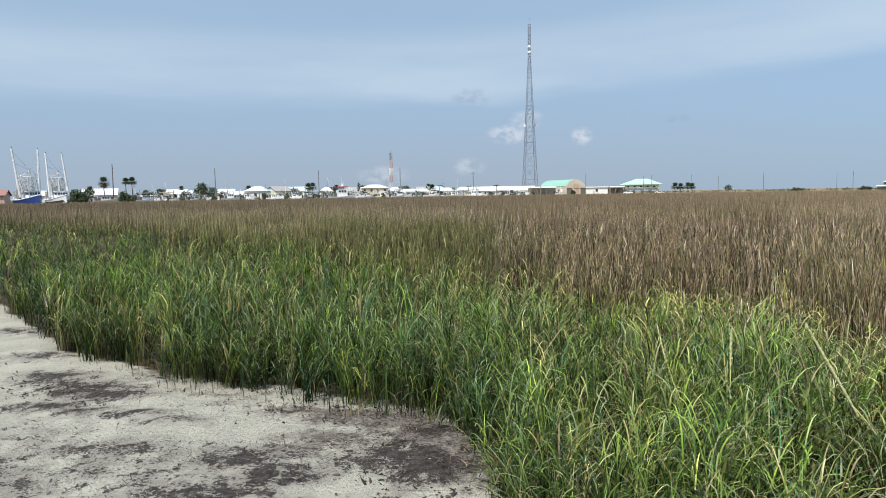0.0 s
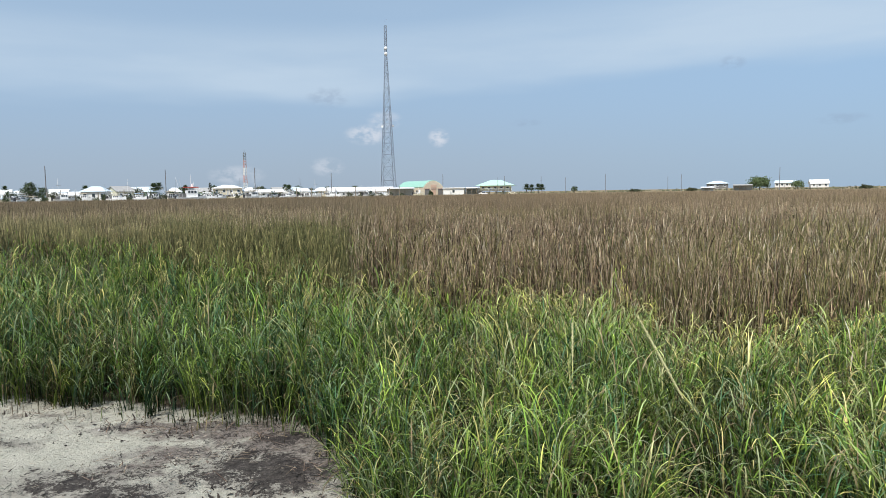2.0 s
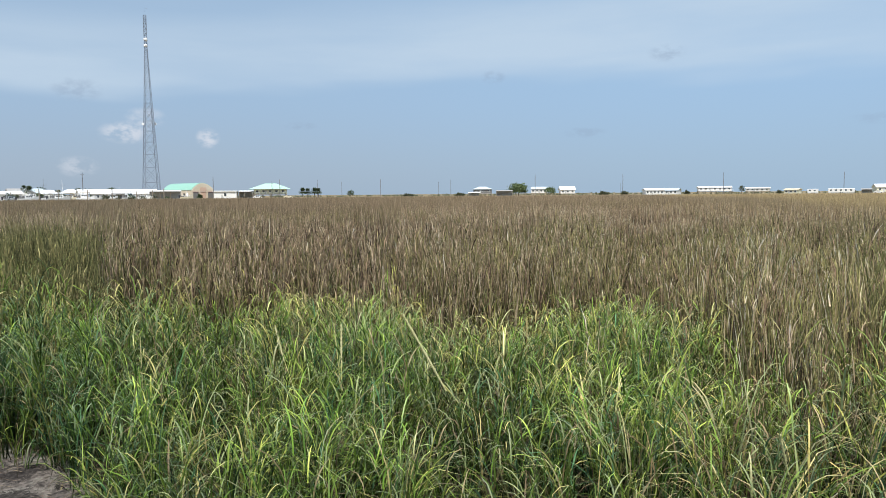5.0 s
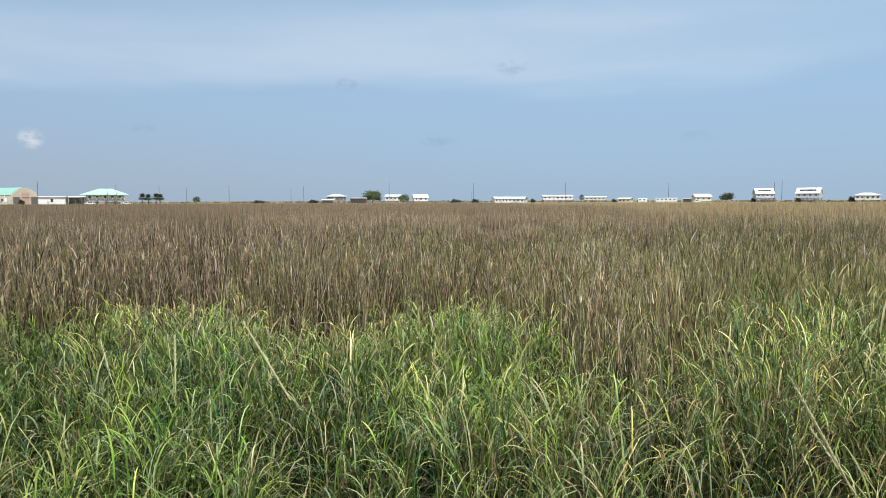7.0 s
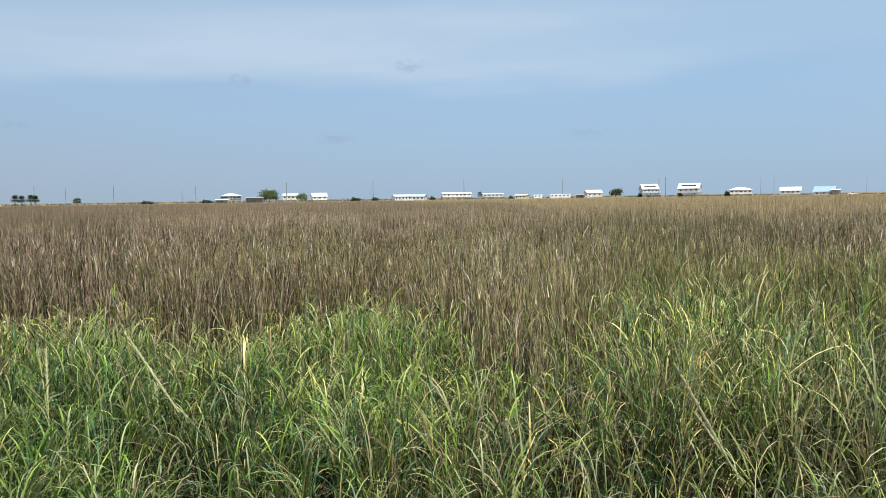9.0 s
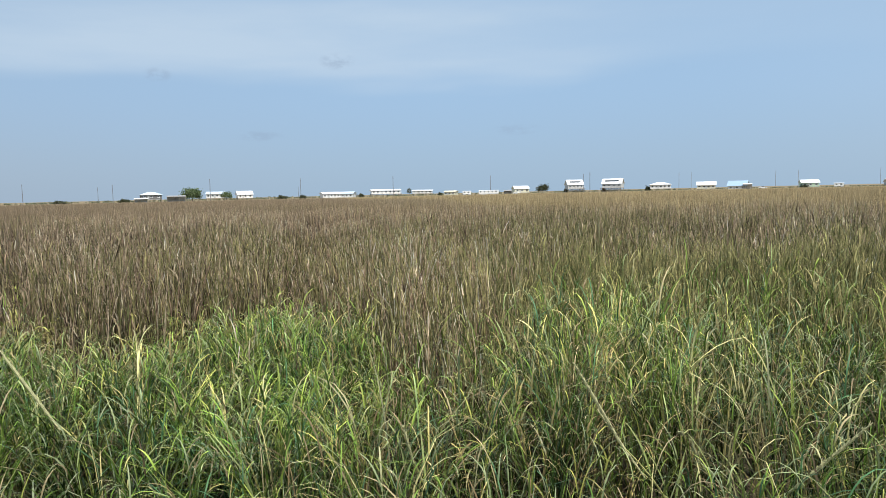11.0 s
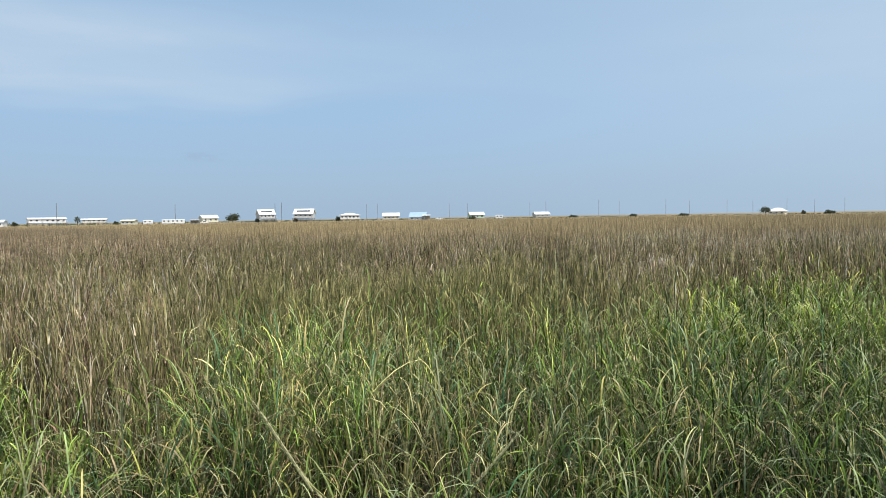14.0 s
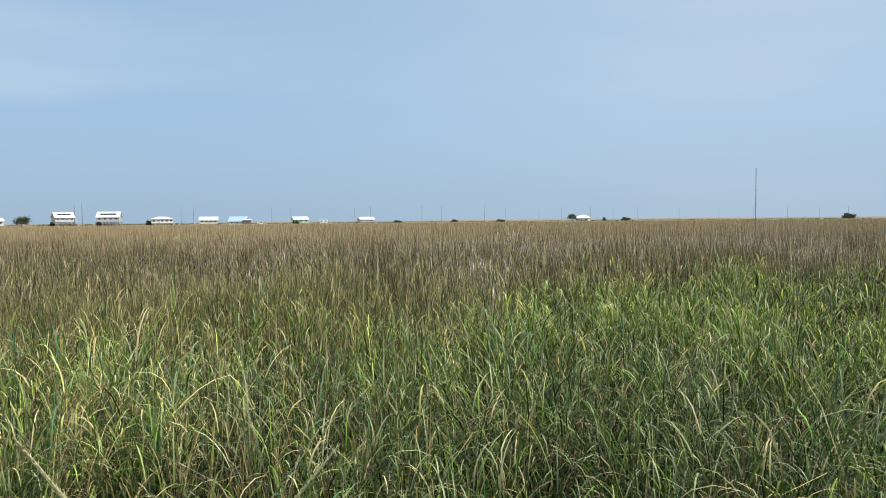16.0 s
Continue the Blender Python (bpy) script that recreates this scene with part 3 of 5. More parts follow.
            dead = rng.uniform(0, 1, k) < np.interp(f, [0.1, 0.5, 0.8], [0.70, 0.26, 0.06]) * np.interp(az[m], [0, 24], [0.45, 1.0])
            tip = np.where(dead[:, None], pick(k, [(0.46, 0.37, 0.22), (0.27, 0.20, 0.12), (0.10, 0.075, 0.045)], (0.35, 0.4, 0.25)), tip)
            # lower leaves are darkened so that they read as shaded gaps, upper ones brightened
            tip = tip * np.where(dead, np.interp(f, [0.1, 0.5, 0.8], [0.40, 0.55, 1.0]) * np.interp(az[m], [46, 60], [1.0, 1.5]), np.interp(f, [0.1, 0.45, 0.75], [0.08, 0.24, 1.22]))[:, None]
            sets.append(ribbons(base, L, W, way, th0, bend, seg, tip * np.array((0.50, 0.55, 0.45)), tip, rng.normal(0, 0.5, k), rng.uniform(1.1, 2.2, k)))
    # long blades that rise from the foot and weep at the tip, most of all beside the sand
    for j in range(4):
        m = np.flatnonzero((rng.uniform(0, 1, n) < np.interp(az, [4, 22, 52, 62], [0.90, 0.74, 0.72, 0.48])) & (r < 14))
        k = len(m)
        base = foot[m] + np.stack([rng.normal(0, 0.022, k), rng.normal(0, 0.022, k), np.zeros(k)], 1)
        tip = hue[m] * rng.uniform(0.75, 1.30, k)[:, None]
        # some long blades are paler, with glints put into their colour too
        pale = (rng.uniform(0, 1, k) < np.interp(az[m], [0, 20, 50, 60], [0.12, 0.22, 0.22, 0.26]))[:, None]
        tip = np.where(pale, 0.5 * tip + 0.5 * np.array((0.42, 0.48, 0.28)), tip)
        L = tall[m] * rng.uniform(0.70, 1.20, k)
        W = rng.uniform(0.0052, 0.0090, k) * fat[m] * np.interp(r[m], [2.0, 3.4, 7.0, 12.0], [0.82, 1.10, 1.12, 1.0]) * np.interp(az[m], [58, 72], [1.0, 0.90])
        # dark feet and a slow fade put the shade low in the grass into colour
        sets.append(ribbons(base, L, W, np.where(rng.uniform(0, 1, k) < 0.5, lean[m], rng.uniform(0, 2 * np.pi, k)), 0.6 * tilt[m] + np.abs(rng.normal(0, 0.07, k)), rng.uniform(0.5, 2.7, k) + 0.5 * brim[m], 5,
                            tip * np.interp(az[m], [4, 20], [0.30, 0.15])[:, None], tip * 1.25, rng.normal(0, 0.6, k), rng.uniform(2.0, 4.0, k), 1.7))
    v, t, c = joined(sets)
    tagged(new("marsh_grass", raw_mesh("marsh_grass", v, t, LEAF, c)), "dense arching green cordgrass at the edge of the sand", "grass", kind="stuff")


def build_reeds():
    az, r = scatter(-40, 134, 3.4, 275, lambda q: 760.0 if q < 8 else 760.0 * (8 / q) ** 1.70)
    g = greenness(az, r)
    inner = (az > 54) & (az < 99)
    u = rng.uniform(0, 1, len(r))
    keep = (u < 1 - g) | (inner & (u < 0.12)) | (u < 0.02)
    keep &= r > sand_edge(az) + 0.4
    x, y = xy(az, r)
    _, off = bunches(x, y, 0.5, 95)
    gaps = np.where(r < 40, np.clip(1.6 - 2.3 * off, 0.12, 1), 0.6)
    keep &= rng.uniform(0, 1, len(r)) < gaps * np.clip(2.4 * clumps(x, y, np.clip(r / 14, 0.5, 2.5), 85) - 0.35, 0.3, 1)
    az, r = az[keep], r[keep]
    x, y = xy(az, r)
    n = len(r)
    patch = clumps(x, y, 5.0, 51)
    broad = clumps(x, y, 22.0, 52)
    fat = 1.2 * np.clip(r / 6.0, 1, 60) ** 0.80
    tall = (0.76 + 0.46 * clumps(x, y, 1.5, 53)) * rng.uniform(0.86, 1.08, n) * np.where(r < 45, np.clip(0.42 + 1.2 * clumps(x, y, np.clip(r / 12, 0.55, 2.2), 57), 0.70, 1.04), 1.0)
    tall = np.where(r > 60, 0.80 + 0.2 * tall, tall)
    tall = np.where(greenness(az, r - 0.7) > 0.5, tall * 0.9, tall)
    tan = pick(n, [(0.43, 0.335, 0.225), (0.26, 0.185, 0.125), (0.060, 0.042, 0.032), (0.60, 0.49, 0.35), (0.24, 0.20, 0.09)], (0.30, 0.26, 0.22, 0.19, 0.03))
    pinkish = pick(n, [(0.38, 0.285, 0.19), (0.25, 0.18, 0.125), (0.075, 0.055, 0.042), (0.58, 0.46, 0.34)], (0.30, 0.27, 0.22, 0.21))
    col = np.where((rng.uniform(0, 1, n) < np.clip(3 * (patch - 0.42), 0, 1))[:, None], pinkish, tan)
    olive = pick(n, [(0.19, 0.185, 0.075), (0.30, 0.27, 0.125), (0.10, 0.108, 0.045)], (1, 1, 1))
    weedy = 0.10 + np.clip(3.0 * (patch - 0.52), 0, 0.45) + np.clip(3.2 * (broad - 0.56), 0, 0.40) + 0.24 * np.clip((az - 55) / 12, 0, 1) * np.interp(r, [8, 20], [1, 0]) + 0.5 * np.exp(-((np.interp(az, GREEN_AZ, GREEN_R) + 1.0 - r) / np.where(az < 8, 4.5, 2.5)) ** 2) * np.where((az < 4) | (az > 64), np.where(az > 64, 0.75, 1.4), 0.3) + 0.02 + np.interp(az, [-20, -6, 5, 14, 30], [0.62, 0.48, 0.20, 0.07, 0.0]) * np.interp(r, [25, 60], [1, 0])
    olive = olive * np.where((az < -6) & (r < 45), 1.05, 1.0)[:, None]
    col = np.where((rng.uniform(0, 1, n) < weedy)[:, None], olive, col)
    gold = np.clip((az - 40) / 34, 0, 1) * np.clip((r - 20) / 35, 0, 1) * (0.6 + 0.8 * clumps(x, y, 40.0, 54)) + 0.3 * np.clip((az - 10) / 40, 0, 1) * np.clip((r - 90) / 60, 0, 1)
    col = np.where((rng.uniform(0, 1, n) < gold)[:, None], pick(n, [(0.50, 0.38, 0.21), (0.43, 0.33, 0.18), (0.40, 0.32, 0.165)], (1, 1, 0.7)), col)
    # farther off the stems run together
    blur = np.interp(r, [12, 32, 90], [0.0, 0.45, 0.85])[:, None]
    col = col * (1 - blur) + blur * np.where((gold > 0.5)[:, None], np.array((0.43, 0.33, 0.18)), np.array((0.285, 0.22, 0.145)))
    col = col * np.where(((az > 6) & (gold < 0.3))[:, None], np.array((1.0, 0.985, 0.96)), np.array((0.985, 0.995, 0.98)))
    # the sunlit and duller sides of the marsh are put into the rush colour
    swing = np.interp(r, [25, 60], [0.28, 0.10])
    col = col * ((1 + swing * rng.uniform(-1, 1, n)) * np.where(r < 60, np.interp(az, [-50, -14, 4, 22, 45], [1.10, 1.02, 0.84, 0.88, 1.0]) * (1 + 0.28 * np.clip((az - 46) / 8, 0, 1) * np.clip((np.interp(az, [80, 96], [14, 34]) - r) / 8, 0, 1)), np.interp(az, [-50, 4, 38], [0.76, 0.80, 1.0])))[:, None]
    sets = []
    for mask, seg, leafy in ((r < 16, 3, 0), (r < 15, 2, 2), ((r >= 15) & (r < 26), 2, 1), ((r >= 16) & (r < 40), 2, 0), (r >= 40, 1, 0)):
        m = np.repeat(np.flatnonzero(mask), max(1, leafy))
        if leafy:
            m = m[rng.uniform(0, 1, len(m)) < 0.8]
        k = len(m)
        H = tall[m]
        z0 = H * rng.uniform(0.15, 0.85, k) if leafy else np.full(k, -0.06)
        L = H * rng.uniform(0.08, 0.24, k) if leafy else H * 1.04
        W = (rng.uniform(0.0045, 0.0095, k) * np.where(r[m] < 15, 1.0, 0.62) if leafy else rng.uniform(0.0045, 0.0088, k)) * fat[m]
        th0 = np.abs(rng.normal(0, 0.28, k)) if leafy else np.abs(rng.normal(0, 0.11, k))
        bend = rng.uniform(0.0, 0.9, k) * np.where(r[m] < 15, 1.0, 0.5) if leafy else rng.uniform(0, 0.3, k)
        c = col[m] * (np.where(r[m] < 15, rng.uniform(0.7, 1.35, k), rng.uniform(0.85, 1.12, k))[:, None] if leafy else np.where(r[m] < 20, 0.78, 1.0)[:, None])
        # shade between the stems is put into colour: roots nearly black, tops lighter
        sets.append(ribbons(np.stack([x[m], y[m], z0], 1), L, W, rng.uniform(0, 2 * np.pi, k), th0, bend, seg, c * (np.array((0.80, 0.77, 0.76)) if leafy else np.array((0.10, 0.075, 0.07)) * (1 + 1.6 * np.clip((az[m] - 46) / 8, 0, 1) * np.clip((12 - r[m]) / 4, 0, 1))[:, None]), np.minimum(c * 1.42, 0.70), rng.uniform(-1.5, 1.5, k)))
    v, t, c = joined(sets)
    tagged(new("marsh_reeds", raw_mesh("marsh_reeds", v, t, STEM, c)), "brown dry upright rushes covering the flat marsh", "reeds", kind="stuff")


build_green()
build_reeds()


def build_wrack():
    """Scraps of dead stems and weed on the sand, and cut stubble along the edge of the grass."""
    az, r = scatter(-58, 30, 1.2, 14, lambda q: 2400.0 if q < 7 else 500.0)
    x, y = xy(az, r)
    p = np.clip(wrack_at(x, y) * 5.0 * (clumps(x, y, 0.12, 61) - 0.46), 0, 1) + np.clip(heaps_at(x, y, LITTER) * 1.2 * (clumps(x, y, 0.2, 63) - 0.4), 0, 1) + 0.35 * np.exp(-((sand_edge(az) - r) / 0.35) ** 2) * clumps(x, y, 0.5, 62) + 0.008
    keep = (rng.uniform(0, 1, len(r)) < p) & (r < sand_edge(az) + 0.3)
    x, y = x[keep], y[keep]
    n = len(x)
    z = rng.uniform(0.003, 0.03, n)
    col = pick(n, [(0.040, 0.037, 0.035), (0.075, 0.066, 0.060), (0.15, 0.125, 0.105), (0.42, 0.36, 0.28)], (0.48, 0.3, 0.14, 0.08)) * rng.uniform(0.8, 1.2, n)[:, None]
    v, t, c = ribbons(np.stack([x, y, z], 1), rng.gamma(1.6, 0.014, n) + 0.008, rng.uniform(0.003, 0.009, n), rng.uniform(0, 6.28, n), rng.uniform(1.2, 1.6, n), rng.uniform(-0.1, 0.25, n), 3, col, col, rng.normal(0, 0.3, n))
    tagged(new("wrack", raw_mesh("wrack", v, t, STEM, c)), "dark dried seaweed and stem litter on sand", "wrack", kind="stuff")
    az, r = scatter(-50, 14, 2.5, 8, lambda q: 900.0)
    x, y = xy(az, r)
    keep = rng.uniform(0, 1, len(r)) < np.clip(0.9 * np.maximum(heaps_at(x, y, HEAPS), 0.7 * heaps_at(x, y, LITTER)) * np.clip(4 * (clumps(x, y, 0.15, 69) - 0.42), 0, 1), 0, 1)
    x, y = x[keep], y[keep]
    n = len(x)
    col = pick(n, [(0.035, 0.03, 0.028), (0.075, 0.062, 0.055), (0.16, 0.13, 0.11)], (0.5, 0.35, 0.15))
    v, t, c = ribbons(np.stack([x, y, np.full(n, -0.005)], 1), rng.uniform(0.015, 0.06, n), rng.uniform(0.008, 0.022, n), rng.uniform(0, 6.28, n), rng.uniform(0.5, 1.3, n), rng.uniform(0, 1.2, n), 3, col, col)
    tagged(new("weed_flakes", raw_mesh("weed_flakes", v, t, STEM, c)), "curled dark flakes of dried weed on sand", "wrack", kind="stuff")
    # crumbs and clods of dark weed in the heaps
    az, r = scatter(-58, 20, 1.5, 13, lambda q: 3600.0 if q < 7 else 400.0)
    x, y = xy(az, r)
    p = np.clip(wrack_at(x, y) * 6.0 * (clumps(x, y, 0.10, 64) - 0.50), 0, 1) + np.clip(heaps_at(x, y, LITTER) * 0.8 * (clumps(x, y, 0.12, 65) - 0.45), 0, 1) + 0.25 * np.exp(-((sand_edge(az) - r) / 0.3) ** 2) * np.clip(3 * (clumps(x, y, 0.5, 62) - 0.5), 0, 1) + 0.0015
    keep = (rng.uniform(0, 1, len(r)) < p) & (r < sand_edge(az) + 0.3)
    x, y = x[keep], y[keep]
    n = len(x)
    octa = np.array([(1, 0, 0), (0, 1, 0), (-1, 0, 0), (0, -1, 0), (0, 0, 1), (0, 0, -1)], float)
    size = rng.gamma(1.3, 0.0022, n) + 0.002
    v = np.stack([x, y, 0.3 * size], 1)[:, None] + octa[None] * size[:, None, None] * rng.uniform(0.5, 1.4, (n, 6, 1)) * np.array((1.5, 1.0, 0.7))
    t = (np.array([(0, 1, 4), (1, 2, 4), (2, 3, 4), (3, 0, 4), (1, 0, 5), (2, 1, 5), (3, 2, 5), (0, 3, 5)])[None] + 6 * np.arange(n)[:, None, None]).reshape(-1, 3)
    col = np.repeat(pick(n, [(0.035, 0.03, 0.027), (0.07, 0.06, 0.052), (0.16, 0.14, 0.12)], (0.5, 0.35, 0.15)), 6, 0)
    tagged(new("wrack_crumbs", raw_mesh("wrack_crumbs", v.reshape(-1, 3), t, STEM, col, False)), "dark clods of dried weed strewn on sand", "wrack", kind="stuff")
    az, r = scatter(-40, 6, 3, 13, lambda q: 90.0)
    d = sand_edge(az) - r
    keep = (d > -0.05) & (rng.uniform(0, 1, len(r)) < 0.9 * np.exp(-(d / 0.22) ** 2))
    x, y = xy(az[keep], r[keep])
    n = len(x)
    col = pick(n, [(0.10, 0.085, 0.06), (0.22, 0.19, 0.10), (0.11, 0.15, 0.05)], (0.5, 0.3, 0.2))
    v, t, c = ribbons(np.stack([x, y, np.full(n, -0.02)], 1), rng.uniform(0.05, 0.16, n), rng.uniform(0.005, 0.011, n), rng.uniform(0, 6.28, n), rng.uniform(0, 0.45, n), rng.uniform(0, 0.2, n), 2, col, col)
    tagged(new("stubble", raw_mesh("stubble", v, t, STEM, c)), "short broken grass stubble in the sand", "stubble", kind="stuff")
    # broken straw along the edge of the grass
    az, r = scatter(-24, 6, 3, 8, lambda q: 420.0)
    x, y = xy(az, r)
    keep = rng.uniform(0, 1, len(r)) < np.clip(0.7 * np.exp(-((sand_edge(az) - 0.08 - r) / 0.22) ** 2) * np.clip(2.4 * (clumps(x, y, 0.6, 66) - 0.3), 0, 1) + 0.6 * heaps_at(x, y, LITTER), 0, 1)
    x, y = x[keep], y[keep]
    n = len(x)
    col = pick(n, [(0.17, 0.12, 0.09), (0.10, 0.075, 0.062), (0.34, 0.27, 0.19), (0.23, 0.17, 0.13)], (0.35, 0.3, 0.15, 0.2))
    v, t, c = ribbons(np.stack([x, y, rng.uniform(0.006, 0.04, n)], 1), rng.uniform(0.04, 0.20, n), rng.uniform(0.003, 0.007, n), rng.uniform(0, 6.28, n), rng.uniform(1.25, 1.6, n), rng.uniform(0, 0.2, n), 3, col, col, rng.normal(0, 0.3, n))
    tagged(new("straw_litter", raw_mesh("straw_litter", v, t, STEM, c)), "brown broken straw lying on sand beside the grass", "straw", kind="stuff")
    # white shell bits
    n = 260
    az, r = rng.uniform(-55, 4, n), rng.uniform(2.5, 9, n)
    keep = r < sand_edge(az) - 0.1
    x, y = xy(az[keep], r[keep])
    n = len(x)
    col = np.full((n, 3), 0.72)
    v, t, c = ribbons(np.stack([x, y, np.full(n, 0.008)], 1), rng.uniform(0.008, 0.022, n), rng.uniform(0.008, 0.018, n), rng.uniform(0, 6.28, n), rng.uniform(1.1, 1.5, n), rng.uniform(0, 0.5, n), 2, col, col)
    tagged(new("shell_bits", raw_mesh("shell_bits", v, t, STEM, c)), "tiny white broken shells strewn on sand", "shells", kind="stuff")


build_wrack()


# ---- tall flowering stalks that stand out of the grass ----
STALK = paint("pale green stalk", (0.46, 0.46, 0.17), 0.6, vary=0.25, scale=9, fine=60)
SEED = paint("straw seed spike", (0.50, 0.48, 0.25), 0.75, vary=0.25, scale=12, fine=80, bump=0.6)


def seed_stalk(base, tip, spike, fat=1.0, label="tall pale yellow seed stalk rising from the grass"):
    ob = thing("seed_stalk", (*base, -0.05), 0, label, "grass stalk", "seed stalks in the marsh")
    full = Vector(tip) - Vector((*base, -0.05))
    end = full * max(0.3, 1 - spike / full.length)
    knee = Vector((0.25 * end.x, 0.25 * end.y, 0.55 * end.z))
    seg = 7
    pts = [2 * u * (1 - u) * knee + u * u * end for u in [k / seg for k in range(seg + 1)]]
    lean_az = 40.0 * base[0] + 70.0 * base[1]
    bm = bmesh.new()
    r = 0.0042 * fat
    tube(bm, pts, [r * (1 - 0.08 * k) for k in range(seg + 1)], 5)
    part("stem", bm, STALK, ob)
    if spike:
        bm = bmesh.new()
        a, b = pts[seg], full
        tube(bm, [a.lerp(b, -0.15), a.lerp(b, 0.3), a.lerp(b, 0.7), b], [r * 0.7, r * 1.0, r * 0.9, r * 0.3], 6)
        seeds = 14 + int(90 * spike)
        for i in range(seeds):
            q = a.lerp(b, 0.03 + 0.94 * i / seeds)
            s = (Vector((math.sin(2.4 * i), math.cos(2.4 * i), 0.0)) * 0.5 + (b - a).normalized()).normalized()
            rod(bm, q, q + s * 0.022, 0.0024 * fat, 0.0006, 4)
        part("seed_spike", bm, SEED, ob, "straw-coloured seed spike")
    for i in range(5):
        q = pts[1 + i]
        va = np.array([radians(lean_az + 137 * i)])
        v, t, c = ribbons(np.array([tuple(q)]), np.array([0.30 * (0.8 + 0.08 * (i % 3))]), np.array([0.0085 * fat]), va, np.array([0.25]), np.array([0.7 + 0.2 * (i % 2)]), 5,
                          np.array([[0.17, 0.23, 0.07]]), np.array([[0.34, 0.38, 0.15]]), np.array([0.2]))
        leaf = new("leaf", raw_mesh("leaf", v, t, LEAF, c))
        leaf.parent = ob
    return ob


# near the standing point
for base, tip, spike, fat in (
    ((3.29, 0.69), (2.75, 1.0, 0.93), 0.42, 1.5), ((3.28, 0.61), (3.13, 1.06, 0.64), 0.3, 1.2), ((3.29, 0.7), (3.2, 0.07, 0.73), 0.42, 1.5),
    ((2.7, 1.56), (2.38, 1.52, 0.71), 0.16, 1.2), ((3.37, 0.53), (2.96, 0.63, 0.64), 0.1, 1.1), ((2.28, 3.2), (1.88, 3.58, 0.9), 0.45, 1.7),
    ((1.32, 3.48), (1.42, 4.6, 0.71), 0.3, 1.0), ((1.44, 3.44), (1.57, 3.76, 0.84), 0.22, 1.2), ((1.61, 3.83), (1.63, 4.04, 0.79), 0.0, 1.2),
    ((2.83, 3.35), (2.92, 3.45, 0.74), 0.0, 1.3), ((3.2, 2.71), (3.08, 2.61, 0.62), 0.0, 1.2), ((4.49, 0.96), (2.71, 0.6, 0.75), 0.1, 1.0)):
    seed_stalk(base, tip, spike, fat)
# farther out among the rushes
for base, tip, spike, fat in (
    ((3.62, 6.74), (2.76, 5.25, 0.84), 0.14, 1.0), ((5.34, 4.3), (5.0, 3.6, 0.95), 0.18, 1.1), ((9.75, 3.64), (9.06, 3.39, 1.21), 0.3, 1.6),
    ((9.93, 3.45), (8.94, 3.14, 1.09), 0.24, 1.4), ((6.3, 2.1), (6.8, 2.15, 0.91), 0.16, 1.2), ((5.7, 2.0), (6.37, 1.94, 0.76), 0.25, 1.1),
    ((6.24, 0.74), (6.1, 0.73, 0.88), 0.25, 1.3), ((7.57, 0.09), (7.45, 0.08, 1.03), 0.22, 1.2), ((7.65, -0.09), (7.45, -0.07, 1.1), 0.22, 1.2),
    ((9.0, 0.15), (8.01, 0.1, 1.0), 0.2, 1.2), ((8.98, -0.02), (8.01, -0.04, 1.18), 0.24, 1.2), ((11.09, -5.53), (11.68, -5.9, 0.95), 0.3, 1.8),
    ((10.92, -6.54), (11.23, -6.68, 1.19), 0.4, 1.6), ((7.94, 0.12), (7.47, 0.08, 0.99), 0.2, 1.1), ((7.96, -0.06), (7.97, -0.06, 1.22), 0.2, 1.1)):
    seed_stalk(base, tip, spike, fat)


# ---- the town and its harbour behind the marsh ----
def at_town(name, az, d, label, category, group="", turn=0.0):
    return thing(name, spot(az, d), -az + turn, label, category, group)


def gable_roof(w, depth, z0, z1, over=0.5, lip=0.14):
    y = depth / 2 + over
    return prism([(-y, z0 - lip), (-y, z0), (0, z1), (y, z0), (y, z0 - lip), (0, z1 - lip * 1.6)], -w / 2 - over, w / 2 + over)


def hip_roof(w, depth, z0, z1, over=0.6, ridge=0.35):
    bm = bmesh.new()
    x, y, k = w / 2 + over, depth / 2 + over, ridge * w / 2
    low = [bm.verts.new(p) for p in ((-x, -y, z0 - 0.12), (x, -y, z0 - 0.12), (x, y, z0 - 0.12), (-x, y, z0 - 0.12))]
    e = [bm.verts.new(p) for p in ((-x, -y, z0), (x, -y, z0), (x, y, z0), (-x, y, z0))]
    r = [bm.verts.new((-k, 0, z1)), bm.verts.new((k, 0, z1))]
    for f in ((e[0], e[1], r[1], r[0]), (e[1], e[2], r[1]), (e[2], e[3], r[0], r[1]), (e[3], e[0], r[0]), tuple(low[::-1]),
              (low[0], low[1], e[1], e[0]), (low[1], low[2], e[2], e[1]), (low[2], low[3], e[3], e[2]), (low[3], low[0], e[0], e[3])):
        bm.faces.new(f)
    return bm


def window(ob, x, y, z, w=1.1, h=1.2):
    win = part("window", box(box(box(box(bmesh.new(), (x - w / 2, y - 0.07, z), (x - w / 2 + 0.1, y + 0.02, z + h)), (x + w / 2 - 0.1, y - 0.07, z), (x + w / 2, y + 0.02, z + h)),
                                 (x - w / 2 + 0.1, y - 0.07, z), (x + w / 2 - 0.1, y + 0.02, z + 0.1)), (x - w / 2 + 0.1, y - 0.07, z + h - 0.1), (x + w / 2 - 0.1, y + 0.02, z + h)), WHITE, ob)
    part("pane", block((x - w / 2 + 0.1, y - 0.03, z + 0.1), (x + w / 2 - 0.1, y + 0.02, z + h - 0.1)), GLASS, win)
    part("sill", block((x - w / 2 - 0.05, y - 0.14, z - 0.08), (x + w / 2 + 0.05, y - 0.005, z - 0.004)), WHITE, win)


